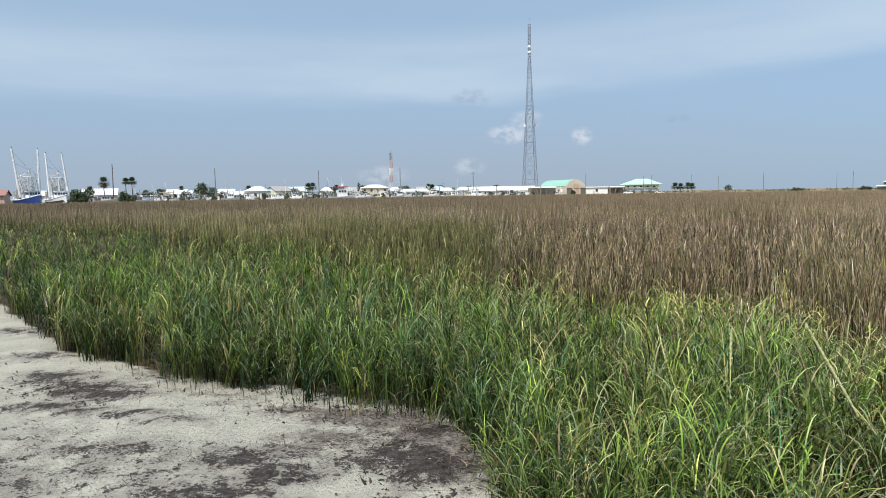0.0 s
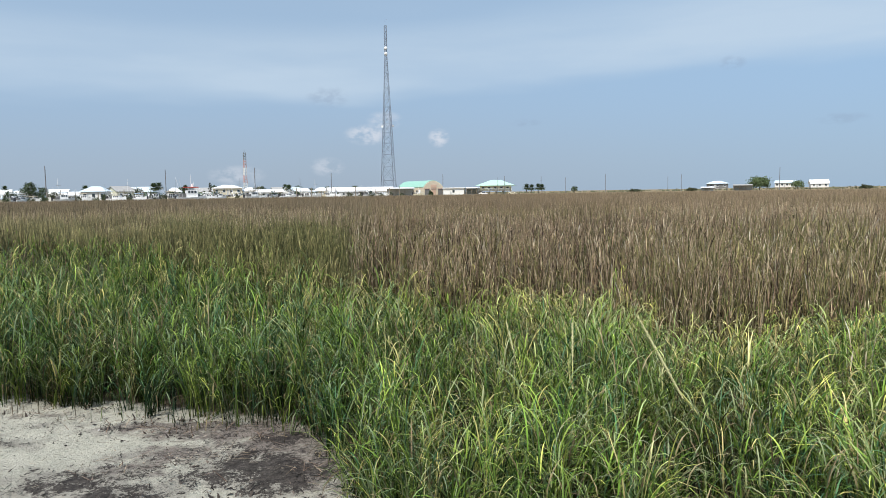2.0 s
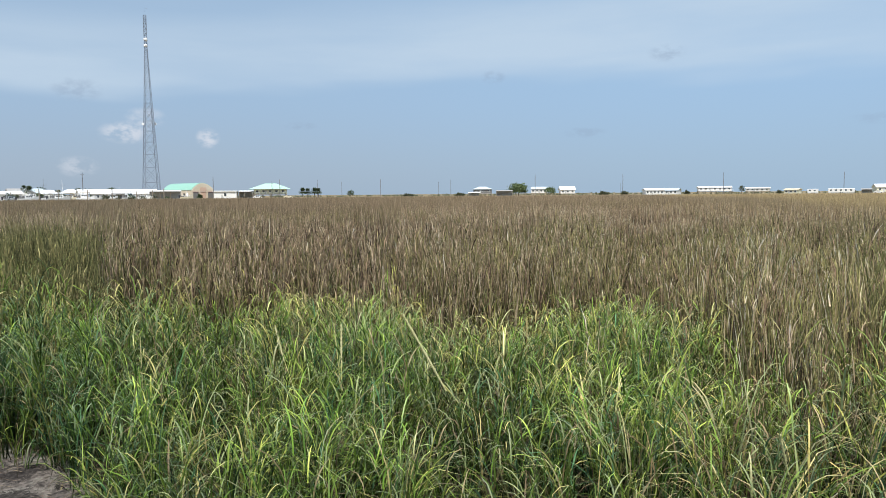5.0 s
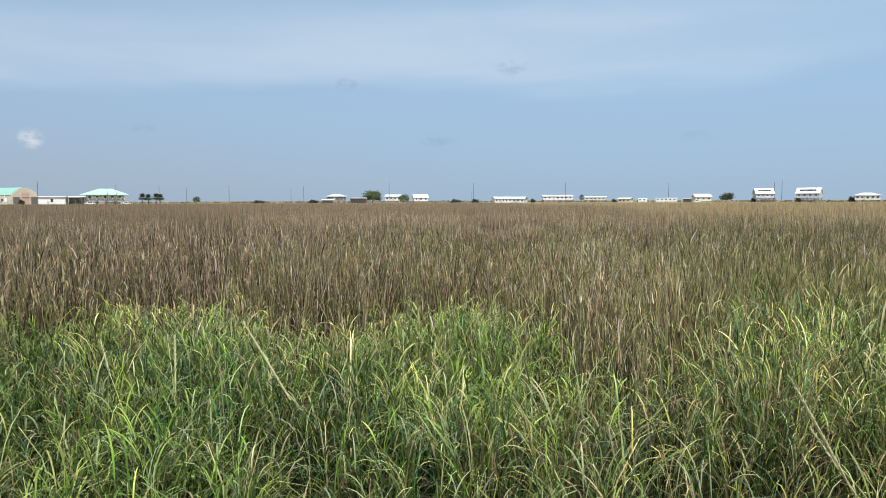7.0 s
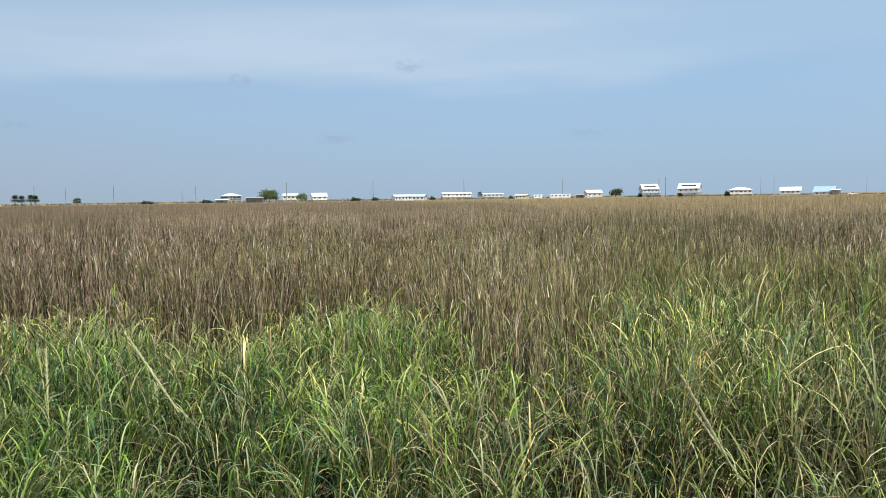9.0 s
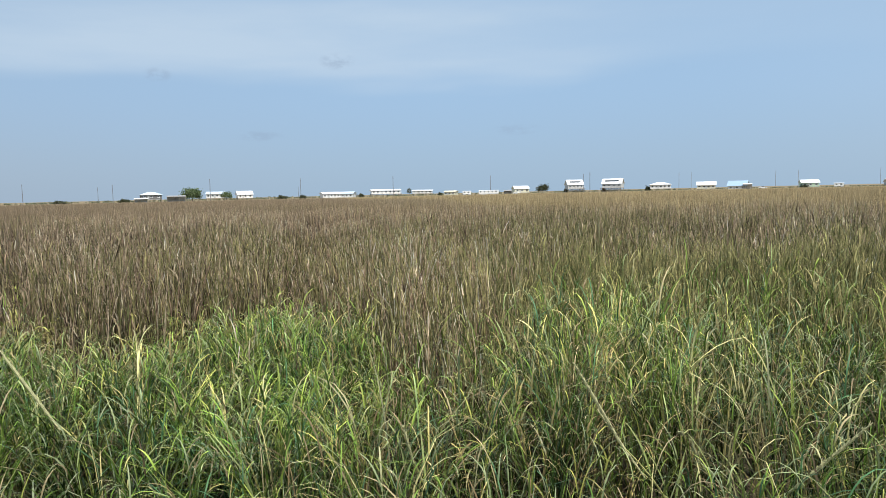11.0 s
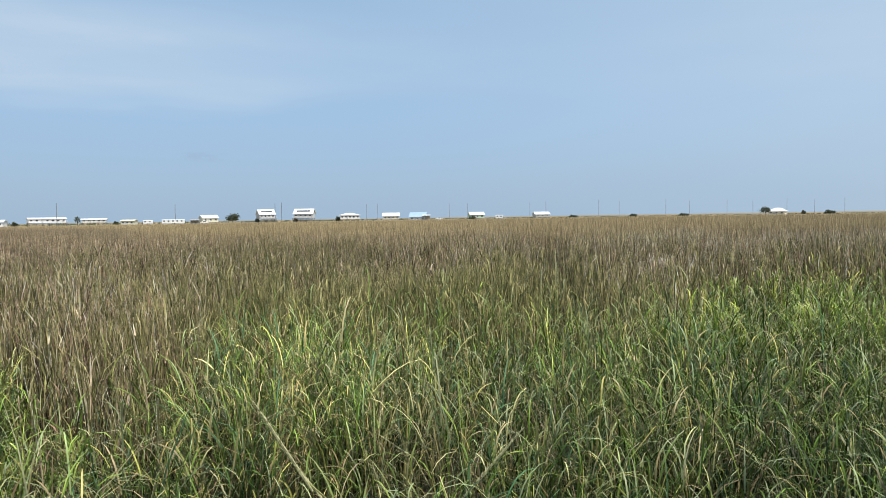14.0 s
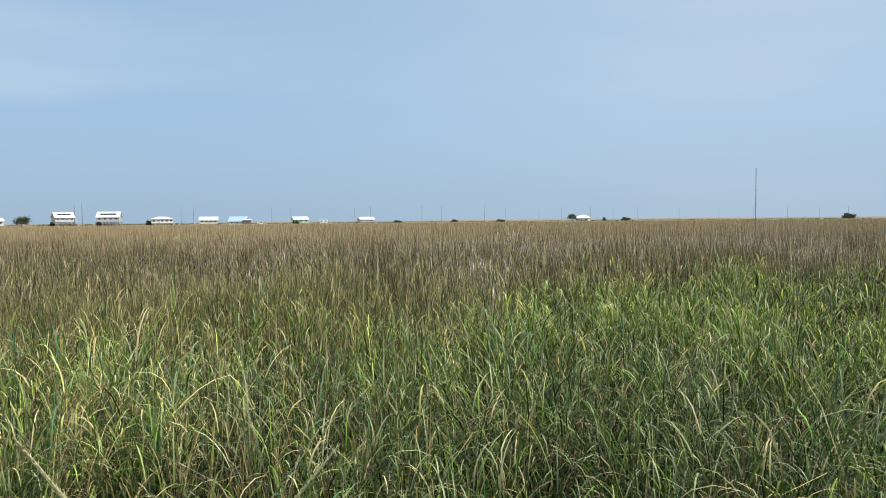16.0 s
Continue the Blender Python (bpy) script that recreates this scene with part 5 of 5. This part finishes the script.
TREE_GREENS = [(0.050, 0.075, 0.040), (0.075, 0.105, 0.052), (0.10, 0.135, 0.066)]
LIME_GREENS = [(0.11, 0.16, 0.07), (0.14, 0.19, 0.085), (0.17, 0.22, 0.10)]
DULL_GREENS = [(0.06, 0.075, 0.04), (0.085, 0.10, 0.055), (0.11, 0.115, 0.06)]


def tree(az, d, w, top, label, tints=TREE_GREENS, name="tree", category="tree", group="trees behind the marsh", lean=0.0, n=900):
    ob = at_town(name, az, d, label, category, group)
    low = 0.28 * top
    bm = rod(bmesh.new(), (0, 0, -0.2), (lean * 0.3, 0, low + 0.2), 0.07 * top ** 0.8, 0.05 * top ** 0.8, 7)
    part("trunk", bm, BARK, ob)
    cs, sp = [], []
    for i in range(11):
        ang = 2.4 * i
        f = (i + 0.5) / 11
        rad = 0.36 * w * (0.35 + 0.65 * math.sin(math.pi * min(1, 0.25 + 0.75 * f)))
        z = low + (top - low) * (0.15 + 0.72 * f)
        cs.append((lean * f + rad * math.cos(ang), rad * math.sin(ang), z))
        sp.append(0.11 * w * (0.8 + 0.4 * ((i * 37) % 10) / 10))
    bm = bmesh.new()
    for c in cs[::2]:
        rod(bm, (lean * 0.3, 0, low * 0.9), Vector(c) * 0.9 + Vector((0, 0, 0.05 * top)), 0.025 * top ** 0.8, 0.01 * top ** 0.8, 5)
    part("limbs", bm, BARK, ob)
    v, q, t = leaf_cloud(cs, sp, int(n * 1.8), 0.035 * w + 0.12, tints)
    crown = new("crown", raw_mesh("crown", v, q, FOLIAGE, t, False))
    crown.parent = ob
    return ob


def shrub(az, d, w, top, label="dark green shrub at the edge of the marsh", tints=TREE_GREENS, n=1700):
    ob = at_town("shrub", az, d, label, "shrub", "shrubs behind the marsh")
    bm = bmesh.new()
    cs, sp = [], []
    for i in range(13):
        a, f = 2.4 * i, ((i * 7) % 13 + 0.5) / 13
        rad = 0.40 * w * math.sqrt(1 - 0.75 * f * f) * (0.45 + 0.55 * ((i * 5) % 13) / 13)
        cs.append((rad * math.cos(a), 0.6 * rad * math.sin(a), top * (0.14 + 0.66 * f * (0.8 + 0.2 * math.sin(3 * a))))), sp.append(min(0.09 * w, 0.17 * top))
        if i % 2:
            rod(bm, (0.1 * math.cos(a), 0.1 * math.sin(a), -0.1), Vector(cs[-1]) * 0.85, 0.05, 0.02, 5)
    part("stems", bm, BARK, ob)
    v, q, t = leaf_cloud(cs, sp, n, 0.045 * math.sqrt(w * top) + 0.10, tints)
    v[:, 2] = np.clip(v[:, 2], 0.02, top * 1.1)
    crown = new("crown", raw_mesh("crown", v, q, FOLIAGE, t, False))
    crown.parent = ob
    return ob


def palm(az, d, top, spread, label="cabbage palm with a rounded green crown", droop=False):
    ob = at_town("palm_tree", az, d, label, "palm tree", "palm trees")
    h = top - spread * 0.45
    bm = bmesh.new()
    tube(bm, [(0.1 * math.sin(k), 0, h * k / 6 - 0.1) for k in range(7)], [0.24 - 0.015 * k for k in range(7)], 7)
    part("trunk", bm, BARK, ob)
    sets = []
    for i in range(44):
        a, lift = 2.4 * i, 0.10 + (2.5 if droop else 2.0) * (i / 44)
        o = Vector((math.sin(a) * math.sin(lift), math.cos(a) * math.sin(lift), math.cos(lift))) * spread * 0.14 + Vector((0, 0, h))
        n = 8
        base = np.tile(np.array(o), (n, 1))
        lean = a + np.linspace(-0.9, 0.9, n)
        tip = pick(n, TREE_GREENS, (1, 1, 1)) if lift < 1.7 or not droop else np.tile((0.20, 0.16, 0.09), (n, 1))
        sets.append(ribbons(base, np.full(n, spread * 0.48), np.full(n, 0.22), lean, np.full(n, lift), np.full(n, 0.85), 3, tip, tip))
    v, t, c = joined(sets)
    crown = new("crown", raw_mesh("crown", v, t, FOLIAGE, c))
    crown.parent = ob
    return ob


# ---- harbour side ----
house(-33.0, 272, 9.0, 5.2, "faded red-roofed shed with pink walls beside the trawlers", PINK, ROOF_RED, windows=2)
trawler(-30.72, 250, 17.4, BOAT_BLUE, "white shrimp trawler with deep blue hull and raised outriggers", -64.0, 0.95, -0.7)
trawler(-28.9, 265, 17.0, BOAT_WHITE, "white shrimp trawler with dark lower hull and raised outriggers", -70.0, -0.4, -1.0)
house(-29.6, 300, 9.0, 5.1, "low store with a pale blue metal roof", WHITE, ROOF_BLUE, windows=2)
house(-26.2, 330, 13.0, 6.1, "long white metal-roofed hall behind boats", GREYWALL, ROOF_WHITE, windows=4, roof_part=0.45)
motor_boat(-25.95, 280, 8.4, 3.4, "cream cabin cruiser moored beside the marsh", CREAM)
motor_boat(-23.25, 280, 6.4, 3.9, "white cabin boat among shrubs", BOAT_WHITE, turn=25)
motor_boat(-21.7, 290, 10.5, 5.6, "white work boat with framed canopy", BOAT_WHITE, BEIGE, 10, True)
for az, d, w, top in ((-27.6, 285, 7.3, 6.2), (-24.55, 290, 5.5, 5.1), (-23.9, 286, 3.2, 3.4), (-22.95, 300, 6.5, 5.8), (-20.2, 300, 6.5, 4.9), (-18.45, 300, 5.0, 3.6), (-10.9, 322, 7.0, 4.4), (-14.2, 312, 4.5, 3.4), (-7.2, 300, 4.0, 4.2), (-2.0, 320, 6.0, 3.4), (1.2, 330, 5.0, 3.2)):
    shrub(az, d, w, top)
tree(-19.1, 300, 5.0, 7.8, "ragged dark green tree among the boats", n=700)
palm(-25.96, 300, 10.0, 4.4, "tall shaggy palm with a drooping brown skirt", True)
palm(-24.48, 310, 9.9, 3.2), palm(-24.05, 310, 10.2, 3.8), palm(-10.95, 330, 7.4, 4.2), palm(-10.6, 333, 7.6, 4.0), palm(-0.9, 345, 6.2, 4.0)
tree(-6.9, 320, 1.6, 8.0, "narrow dark evergreen beside a white house", DULL_GREENS, n=350)

house(-17.3, 330, 7.0, 5.3, "small white house with a grey-white roof", WHITE, ROOF_WHITE, windows=2)
house(-16.3, 322, 7.5, 4.2, "low white cottage behind the reeds", WHITE, ROOF_WHITE, windows=3)
house(-14.9, 318, 9.6, 6.2, "white house with pale blue metal hip roof", WHITE, ROOF_BLUE, "hip", windows=3)
house(-13.3, 325, 7.4, 6.3, "pale yellow-green cottage with grey roof", YELLOW, ROOF_GREY, windows=2, turn=30)
house(-12.4, 340, 5.5, 6.1, "narrow white house with white roof", WHITE, ROOF_WHITE, windows=1, turn=70)
house(-11.5, 345, 6.5, 6.2, "white house under a turquoise-blue roof", SEAFOAM, ROOF_BLUE, windows=2)
house(-9.5, 340, 5.5, 5.6, "white house with pale roof", WHITE, ROOF_WHITE, "hip", windows=2)
motor_boat(-8.3, 290, 11.5, 7.6, "large white boat with red-topped wheelhouse", BOAT_WHITE, RED, 12, True)
house(-5.6, 340, 12.8, 6.6, "white house with broad white hip roof and open underside", CREAM, ROOF_WHITE, "hip", stilts=2.0, windows=4)
house(-3.95, 345, 6.4, 5.4, "white house beside the striped mast", WHITE, ROOF_WHITE, "hip", windows=2)
house(-2.5, 340, 13.0, 4.3, "long low white dockside building", WHITE, ROOF_WHITE, windows=5, roof_part=0.3)
house(-1.4, 370, 10.5, 5.6, "white house with brownish roof", WHITE, ROOF_GREY, windows=3)
house(0.3, 350, 8.6, 4.7, "white house with white roof near the dock", WHITE, ROOF_WHITE, "hip", windows=3)
motor_boat(-0.95, 300, 7.5, 3.0, "white motor boat at the dock", BOAT_WHITE), motor_boat(0.6, 302, 8.2, 3.3, "white fishing boat at the dock", BOAT_WHITE, turn=-20)
motor_boat(2.6, 310, 9.0, 3.2, "white boat beside the long dock sheds", BOAT_WHITE, turn=5)
house(3.55, 350, 17.0, 4.9, "long white dock shed with white metal roof", WHITE, ROOF_WHITE, windows=6, roof_part=0.42)
house(5.95, 362, 19.0, 5.0, "long white metal-roofed fish house", WHITE, ROOF_WHITE, windows=6, roof_part=0.45)
carport(8.1, 345, 13.8, 4.4, "white-roofed open shelter with dark interior"), carport(4.9, 335, 6.5, 3.2, "low dark open shed at the dock", ROOF_GREY)
arched_barn(9.75, 385, "arched beige metal barn with turquoise roof")
house(12.55, 370, 11.0, 4.1, "low white workshop with dark opening", WHITE, ROOF_WHITE, "flat", windows=1, roof_part=0.12)
carport(14.15, 370, 8.6, 4.2, "white flat-roofed carport beside the mint-roofed house")
house(15.95, 360, 15.5, 7.5, "pale yellow stilt house with mint green hip roof", YELLOW, ROOF_MINT, "hip", depth=11, stilts=2.2, windows=5, roof_part=0.55, deck=True, over=2.3)
parked_car(14.9, 350, "white car parked beside the stilt house"), parked_car(17.3, 352, "pale car parked beside the stilt house", CREAM)
lattice_tower(7.14, 420, 103.0, 8.4, 1.3)
striped_mast(-4.24, 420, 26.5)

for i, (az, d, w, top) in enumerate(((-22.6, 286, 5.5, 2.9), (-20.9, 284, 6.0, 2.6), (-19.6, 286, 5.0, 3.0), (-18.9, 292, 5.5, 2.5), (-12.9, 300, 5.2, 2.8), (-12.0, 296, 6.5, 3.2), (-11.4, 300, 5.0, 2.6),
                                     (-9.6, 296, 6.5, 2.9), (-7.0, 292, 6.0, 2.8), (-6.2, 296, 5.5, 3.4), (-4.9, 298, 7.0, 2.9), (-3.2, 296, 6.5, 3.0), (-2.1, 300, 6.0, 2.7), (1.6, 304, 6.5, 2.8), (4.4, 318, 6.0, 2.7), (6.6, 322, 7.0, 2.9), (9.6, 330, 5.5, 2.6))):
    motor_boat(az, d, w, top, "small white boat tied up in the crowded harbour", (BOAT_WHITE, CREAM, BOAT_WHITE)[i % 3], (None, TARP_BLUE, None, BEIGE)[i % 4], 37.0 * i % 90 - 40, i % 5 == 1)
for i in range(26):
    az = -23.5 + 1.27 * i + 0.4 * math.sin(5.0 * i)
    pile = at_town("dock_piling", az, 283 + 17 * math.sin(3.0 * i) ** 2 + 0.6 * i, "weathered timber mooring pile in the harbour", "piling", "mooring piles")
    part("post", bar((0, 0, -0.5), (0.05 * math.sin(i), 0, 3.0 + 1.6 * abs(math.sin(2.2 * i))), 0.2, 0.17, 7), TIMBER, pile)
for i, (az, d, w, top) in enumerate(((-21.0, 304, 4.0, 3.6), (-15.9, 310, 3.5, 2.9), (-12.7, 312, 3.6, 3.6), (-9.0, 318, 3.5, 4.2), (-6.4, 322, 4.0, 4.4), (-4.6, 322, 3.2, 3.2), (-0.2, 332, 4.0, 3.8), (3.0, 338, 3.5, 3.0), (10.6, 352, 3.0, 3.0))):
    shrub(az, d, w, top)
for az, d, w, top in ((-27.0, 312, 4.5, 6.4), (-21.9, 318, 5.0, 5.6), (-18.3, 318, 4.5, 6.2), (-13.9, 345, 4.0, 6.6), (-11.9, 352, 4.0, 6.4), (-8.9, 348, 5.0, 6.2), (-6.6, 356, 4.0, 7.0), (-3.0, 356, 4.5, 6.0), (-0.2, 362, 5.0, 6.2), (2.2, 372, 4.0, 6.0), (4.4, 380, 4.5, 6.2)):
    tree(az, d, w, top, "dark green tree between the harbour houses", (TREE_GREENS, DULL_GREENS)[int(d) % 2], n=450)
for i in range(34):
    az = -23.8 + 0.98 * i + 0.35 * math.sin(7.0 * i)
    shrub(az, 279 + 9 * math.sin(2.0 * i) ** 2 + 0.9 * i, 2.2 + 1.6 * abs(math.sin(3.3 * i)), 1.9 + 1.3 * abs(math.sin(1.7 * i + 0.4)), "low dull green bush along the harbour shore", (DULL_GREENS, TREE_GREENS)[i % 3 == 0], n=260)
for i in range(14):
    motor_boat(-21.6 + 2.05 * i + 0.5 * math.sin(4.0 * i), 288 + 1.3 * i + 5 * math.sin(2.6 * i), 5.5 + 2.5 * abs(math.sin(1.9 * i)), 2.8 + 1.2 * abs(math.sin(2.3 * i)), "white boat with a pale canopy in the crowded harbour", (BOAT_WHITE, BOAT_WHITE, GREYWALL)[i % 3], (BEIGE, None, ROOF_BLUE)[i % 3], 61.0 * i % 80 - 40)
house(-21.0, 330, 9.0, 5.4, "white house with pale roof among palms", WHITE, ROOF_WHITE, windows=3)
house(-19.7, 335, 8.0, 5.0, "cream cottage behind the harbour", CREAM, ROOF_WHITE, "hip", windows=2)
house(-7.3, 350, 8.0, 5.6, "seafoam house with grey roof", SEAFOAM, ROOF_GREY, windows=3)
house(-0.6, 352, 7.0, 5.4, "white house with pale blue roof", WHITE, ROOF_BLUE, windows=2, turn=40)
house(1.7, 356, 8.0, 5.0, "cream house with white roof", CREAM, ROOF_WHITE, "hip", windows=3)

# ragged small trees, palms and masts that break up the line of roofs
for i, az in enumerate((-28.1, -26.9, -23.6, -22.2, -20.6, -19.4, -17.6, -15.6, -12.1, -9.9, -8.7, -6.0, -3.3, -1.2, 0.9, 2.9)):
    if i % 3 == 1:
        palm(az, 318 + 3 * i, 5.6 + 1.3 * math.sin(2.1 * i), 3.2 + 0.5 * math.sin(1.3 * i), "low shaggy palm between the harbour roofs", i % 2 == 0)
    else:
        tree(az, 306 + 3 * i, 4.2 + 1.4 * math.sin(1.7 * i), 4.9 + 1.1 * math.sin(2.7 * i), "ragged dull green tree beside the moorings", (DULL_GREENS, TREE_GREENS)[i % 2], n=320)
for i in range(13):
    az = -26.4 + 2.35 * i + 0.6 * math.sin(3.0 * i)
    rig = at_town("boat_mast", az, 296 + 1.5 * i, "bare pale mast with a crosstree rising over the boats", "mast", "masts in the harbour")
    hgt = 6.6 + 2.4 * abs(math.sin(1.9 * i))
    part("pole", bar((0, 0, -0.3), (0.25 * math.sin(i), 0, hgt), 0.085, 0.05, 6), (BOAT_WHITE, STEEL)[i % 2], rig)
    part("crosstree", bar((-0.9, 0, 0.72 * hgt), (0.9, 0, 0.72 * hgt), 0.05, 0.05, 5), STEEL, rig)
    part("boom", bar((0, 0, 2.2), (2.6 * (1 if i % 2 else -1), 0, 3.2), 0.07, 0.05, 5), BOAT_WHITE, rig)

# ---- far side of the marsh ----
palm(18.45, 400, 5.5, 4.4), palm(18.85, 402, 5.2, 4.2), palm(19.4, 400, 5.5, 4.4), palm(19.7, 403, 5.2, 4.0)
tree(22.3, 420, 4.4, 4.0, "small round bushy tree", n=350)
house(33.1, 430, 11.0, 5.8, "grey stilt house with pale hip roof", DARKWALL, ROOF_BLUE, "hip", stilts=1.8, windows=3, roof_part=0.42)
carport(32.4, 415, 7.0, 2.6, "white open lean-to beside a stilt house"), carport(34.9, 430, 10.4, 3.6, "dark open pole shed", ROOF_GREY)
tree(36.05, 440, 10.8, 7.2, "broad bright green shade tree", LIME_GREENS, n=1500)
house(37.8, 450, 10.2, 5.6, "white raised house with pale roof beside shrubs", WHITE, ROOF_BLUE, stilts=1.6, windows=4)
tree(38.6, 430, 6.6, 5.0, "bright green bushy tree", LIME_GREENS, n=700)
house(39.95, 450, 9.0, 5.7, "white metal-roofed house with broad slope", WHITE, ROOF_WHITE, stilts=1.2, windows=3, roof_part=0.5)
house(46.65, 440, 10.6, 3.9, "white double-wide mobile home", WHITE, ROOF_WHITE, windows=5, roof_part=0.3)
house(47.98, 441, 10.2, 3.9, "white mobile home with bluish roof", WHITE, ROOF_BLUE, windows=4, roof_part=0.34)
house(51.15, 450, 18.5, 4.9, "long white raised house with deck on posts", WHITE, ROOF_WHITE, stilts=1.9, windows=7, roof_part=0.28, deck=True)
tree(53.1, 440, 3.2, 5.3, "small dark tree beside a raised house", DULL_GREENS, n=300)
house(54.2, 460, 13.0, 4.1, "white raised house over dark posts", WHITE, ROOF_WHITE, stilts=1.7, windows=5, roof_part=0.3)
house(56.55, 450, 7.2, 3.1, "small yellow cottage with dark windows", YELLOW, CREAM, windows=3, roof_part=0.25)
trailer(57.85, 440, 5.4, 2.3, "small white camper trailer"), trailer(59.65, 440, 12.5, 2.5, "long white mobile trailer"), trailer(85.5, 460, 5.0, 2.2, "small white trailer by the far road")
carport(61.2, 440, 5.2, 2.7, "grey open shed on posts", ROOF_GREY)
house(62.23, 430, 8.8, 5.0, "pale yellow house under white metal roof", YELLOW, ROOF_WHITE, stilts=0.8, windows=3, roof_part=0.42)
tree(63.95, 440, 7.4, 5.3, "wind-bent olive green tree", DULL_GREENS, lean=1.6, n=800)
for az, d, w in ((66.55, 430, 9.2), (69.6, 420, 11.0)):
    house(az, d, w, 7.9, "tall white stilt house with dormer strip and lattice skirt", GREYWALL, ROOF_WHITE, stilts=2.5, windows=4, roof_part=0.56, dormer=True, deck=True, lattice=True)
house(73.2, 430, 11.5, 5.1, "long white house with rounded white roof", WHITE, ROOF_WHITE, "hip", stilts=1.4, windows=5, roof_part=0.4)
house(76.6, 430, 9.8, 4.9, "pale yellow house with white metal roof", YELLOW, ROOF_WHITE, stilts=0.8, windows=4, roof_part=0.5)
house(78.85, 440, 10.0, 5.0, "white house with blue tarpaulin on its roof", WHITE, TARP_BLUE, windows=3, roof_part=0.6)
carport(79.5, 432, 5.0, 3.4, "white gabled boat shelter")
parked_car(80.55, 440, "white van parked by the far road"), parked_car(61.9, 425, "white car parked by a yellow house")
house(83.6, 450, 9.0, 4.7, "seafoam green house with pale roof", SEAFOAM, ROOF_WHITE, stilts=0.6, windows=3, roof_part=0.45)
house(88.9, 470, 9.6, 4.3, "small grey house with white roof", GREYWALL, ROOF_WHITE, stilts=0.8, windows=3, roof_part=0.5)
tree(105.75, 500, 6.0, 4.9, "dark round tree beside a white-roofed house", DULL_GREENS, n=600)
house(106.6, 520, 10.0, 4.5, "white-roofed house half hidden by trees", CREAM, ROOF_WHITE, "hip", windows=3, roof_part=0.55)
for az, d, w, top in ((42.9, 440, 9.0, 2.6), (44.5, 440, 5.5, 2.6), (49.2, 440, 3.6, 2.9), (55.65, 450, 3.0, 2.6), (65.9, 436, 3.0, 3.2), (68.9, 425, 3.4, 3.0), (72.3, 428, 4.0, 3.6), (83.3, 446, 5.0, 2.6), (96.2, 470, 6.0, 2.2), (108.3, 500, 3.0, 3.0), (110.0, 500, 9.0, 2.6), (27.0, 450, 10.0, 2.2), (31.3, 440, 9.0, 2.4), (125.55, 560, 11.0, 4.2), (91.5, 480, 8.0, 2.0), (100.0, 480, 9.0, 2.0)):
    shrub(az, d, w, top, "dull green shrub on the far side", DULL_GREENS)

ARMED = utility_pole(11.0)
ARMED.matrix_basis = pose(*spot(2.5, 340), 0, 0, -2.5) @ Matrix.Scale(11.9 / 11, 4)
POLE = utility_pole(11.0, False)
POLE.matrix_basis = pose(*spot(24.73, 430), 0, 0, -24.73)
for az, d, top in ((-25.35, 300, 15.3), (-18.1, 310, 13.9), (-10.1, 330, 13.4), (-3.5, 330, 14.0), (11.6, 350, 10.6), (16.06, 352, 8.5), (16.66, 352, 9.2), (19.63, 420, 10.3), (21.58, 450, 9.8),
                   (29.5, 520, 10.5), (30.5, 430, 10.2), (37.4, 420, 12.4), (44.34, 450, 12.8), (44.15, 500, 8.2), (51.8, 440, 12.7), (59.8, 450, 12.0), (67.3, 440, 11.4), (67.8, 450, 12.6)):
    copy_thing(POLE, pose(*spot(az, d), 0, 0, -az + 20) @ Matrix.Scale(top / 11, 4))
PALE_POLE = utility_pole(11.0, False, HAZED_POLE_WOOD, 0.75)
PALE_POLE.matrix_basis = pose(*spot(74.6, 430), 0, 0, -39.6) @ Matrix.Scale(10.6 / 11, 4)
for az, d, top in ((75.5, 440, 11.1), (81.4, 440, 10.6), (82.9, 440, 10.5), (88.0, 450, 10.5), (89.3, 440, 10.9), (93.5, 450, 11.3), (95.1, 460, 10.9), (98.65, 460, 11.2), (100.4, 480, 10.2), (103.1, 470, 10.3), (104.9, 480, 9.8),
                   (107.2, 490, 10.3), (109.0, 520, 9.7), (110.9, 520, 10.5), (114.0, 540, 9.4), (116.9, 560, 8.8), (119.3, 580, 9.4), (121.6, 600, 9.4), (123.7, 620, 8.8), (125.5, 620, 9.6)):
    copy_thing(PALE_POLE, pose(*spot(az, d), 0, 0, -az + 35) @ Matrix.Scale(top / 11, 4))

marker = thing("marker_pole", spot(119.2, 45.0, -0.3), 0, "thin grey marker pole standing in the reeds", "pole")
part("shaft", bar((0, 0, 0), (0, 0, 4.66), 0.024, 0.020, 8), TOWER_STEEL, marker)
part("cap", bar((0, 0, 4.664), (0, 0, 4.71), 0.03, 0.028, 8), STEEL, marker)


def far_scrub():
    """The low uneven line of scrub that closes the view."""
    az = rng.uniform(-50, 145, 2600)
    d = rng.uniform(470, 640, 2600)
    x, y = xy(az, d)
    h = (1.1 + 2.2 * clumps(x, y, 45.0, 71) ** 2 * rng.uniform(0.5, 1.0, len(x))) * np.interp(az, [60, 95], [0.8, 0.22])
    cs = np.stack([x, y, h * 0.45], 1)
    v, q, t = leaf_cloud(cs, h * 0.33, 26000, 0.55, DULL_GREENS)
    v[:, 2] = np.clip(v[:, 2], 0.0, None)
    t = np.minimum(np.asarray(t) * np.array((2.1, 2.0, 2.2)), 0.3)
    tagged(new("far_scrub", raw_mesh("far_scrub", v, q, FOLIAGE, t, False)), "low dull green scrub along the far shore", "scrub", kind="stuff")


far_scrub()
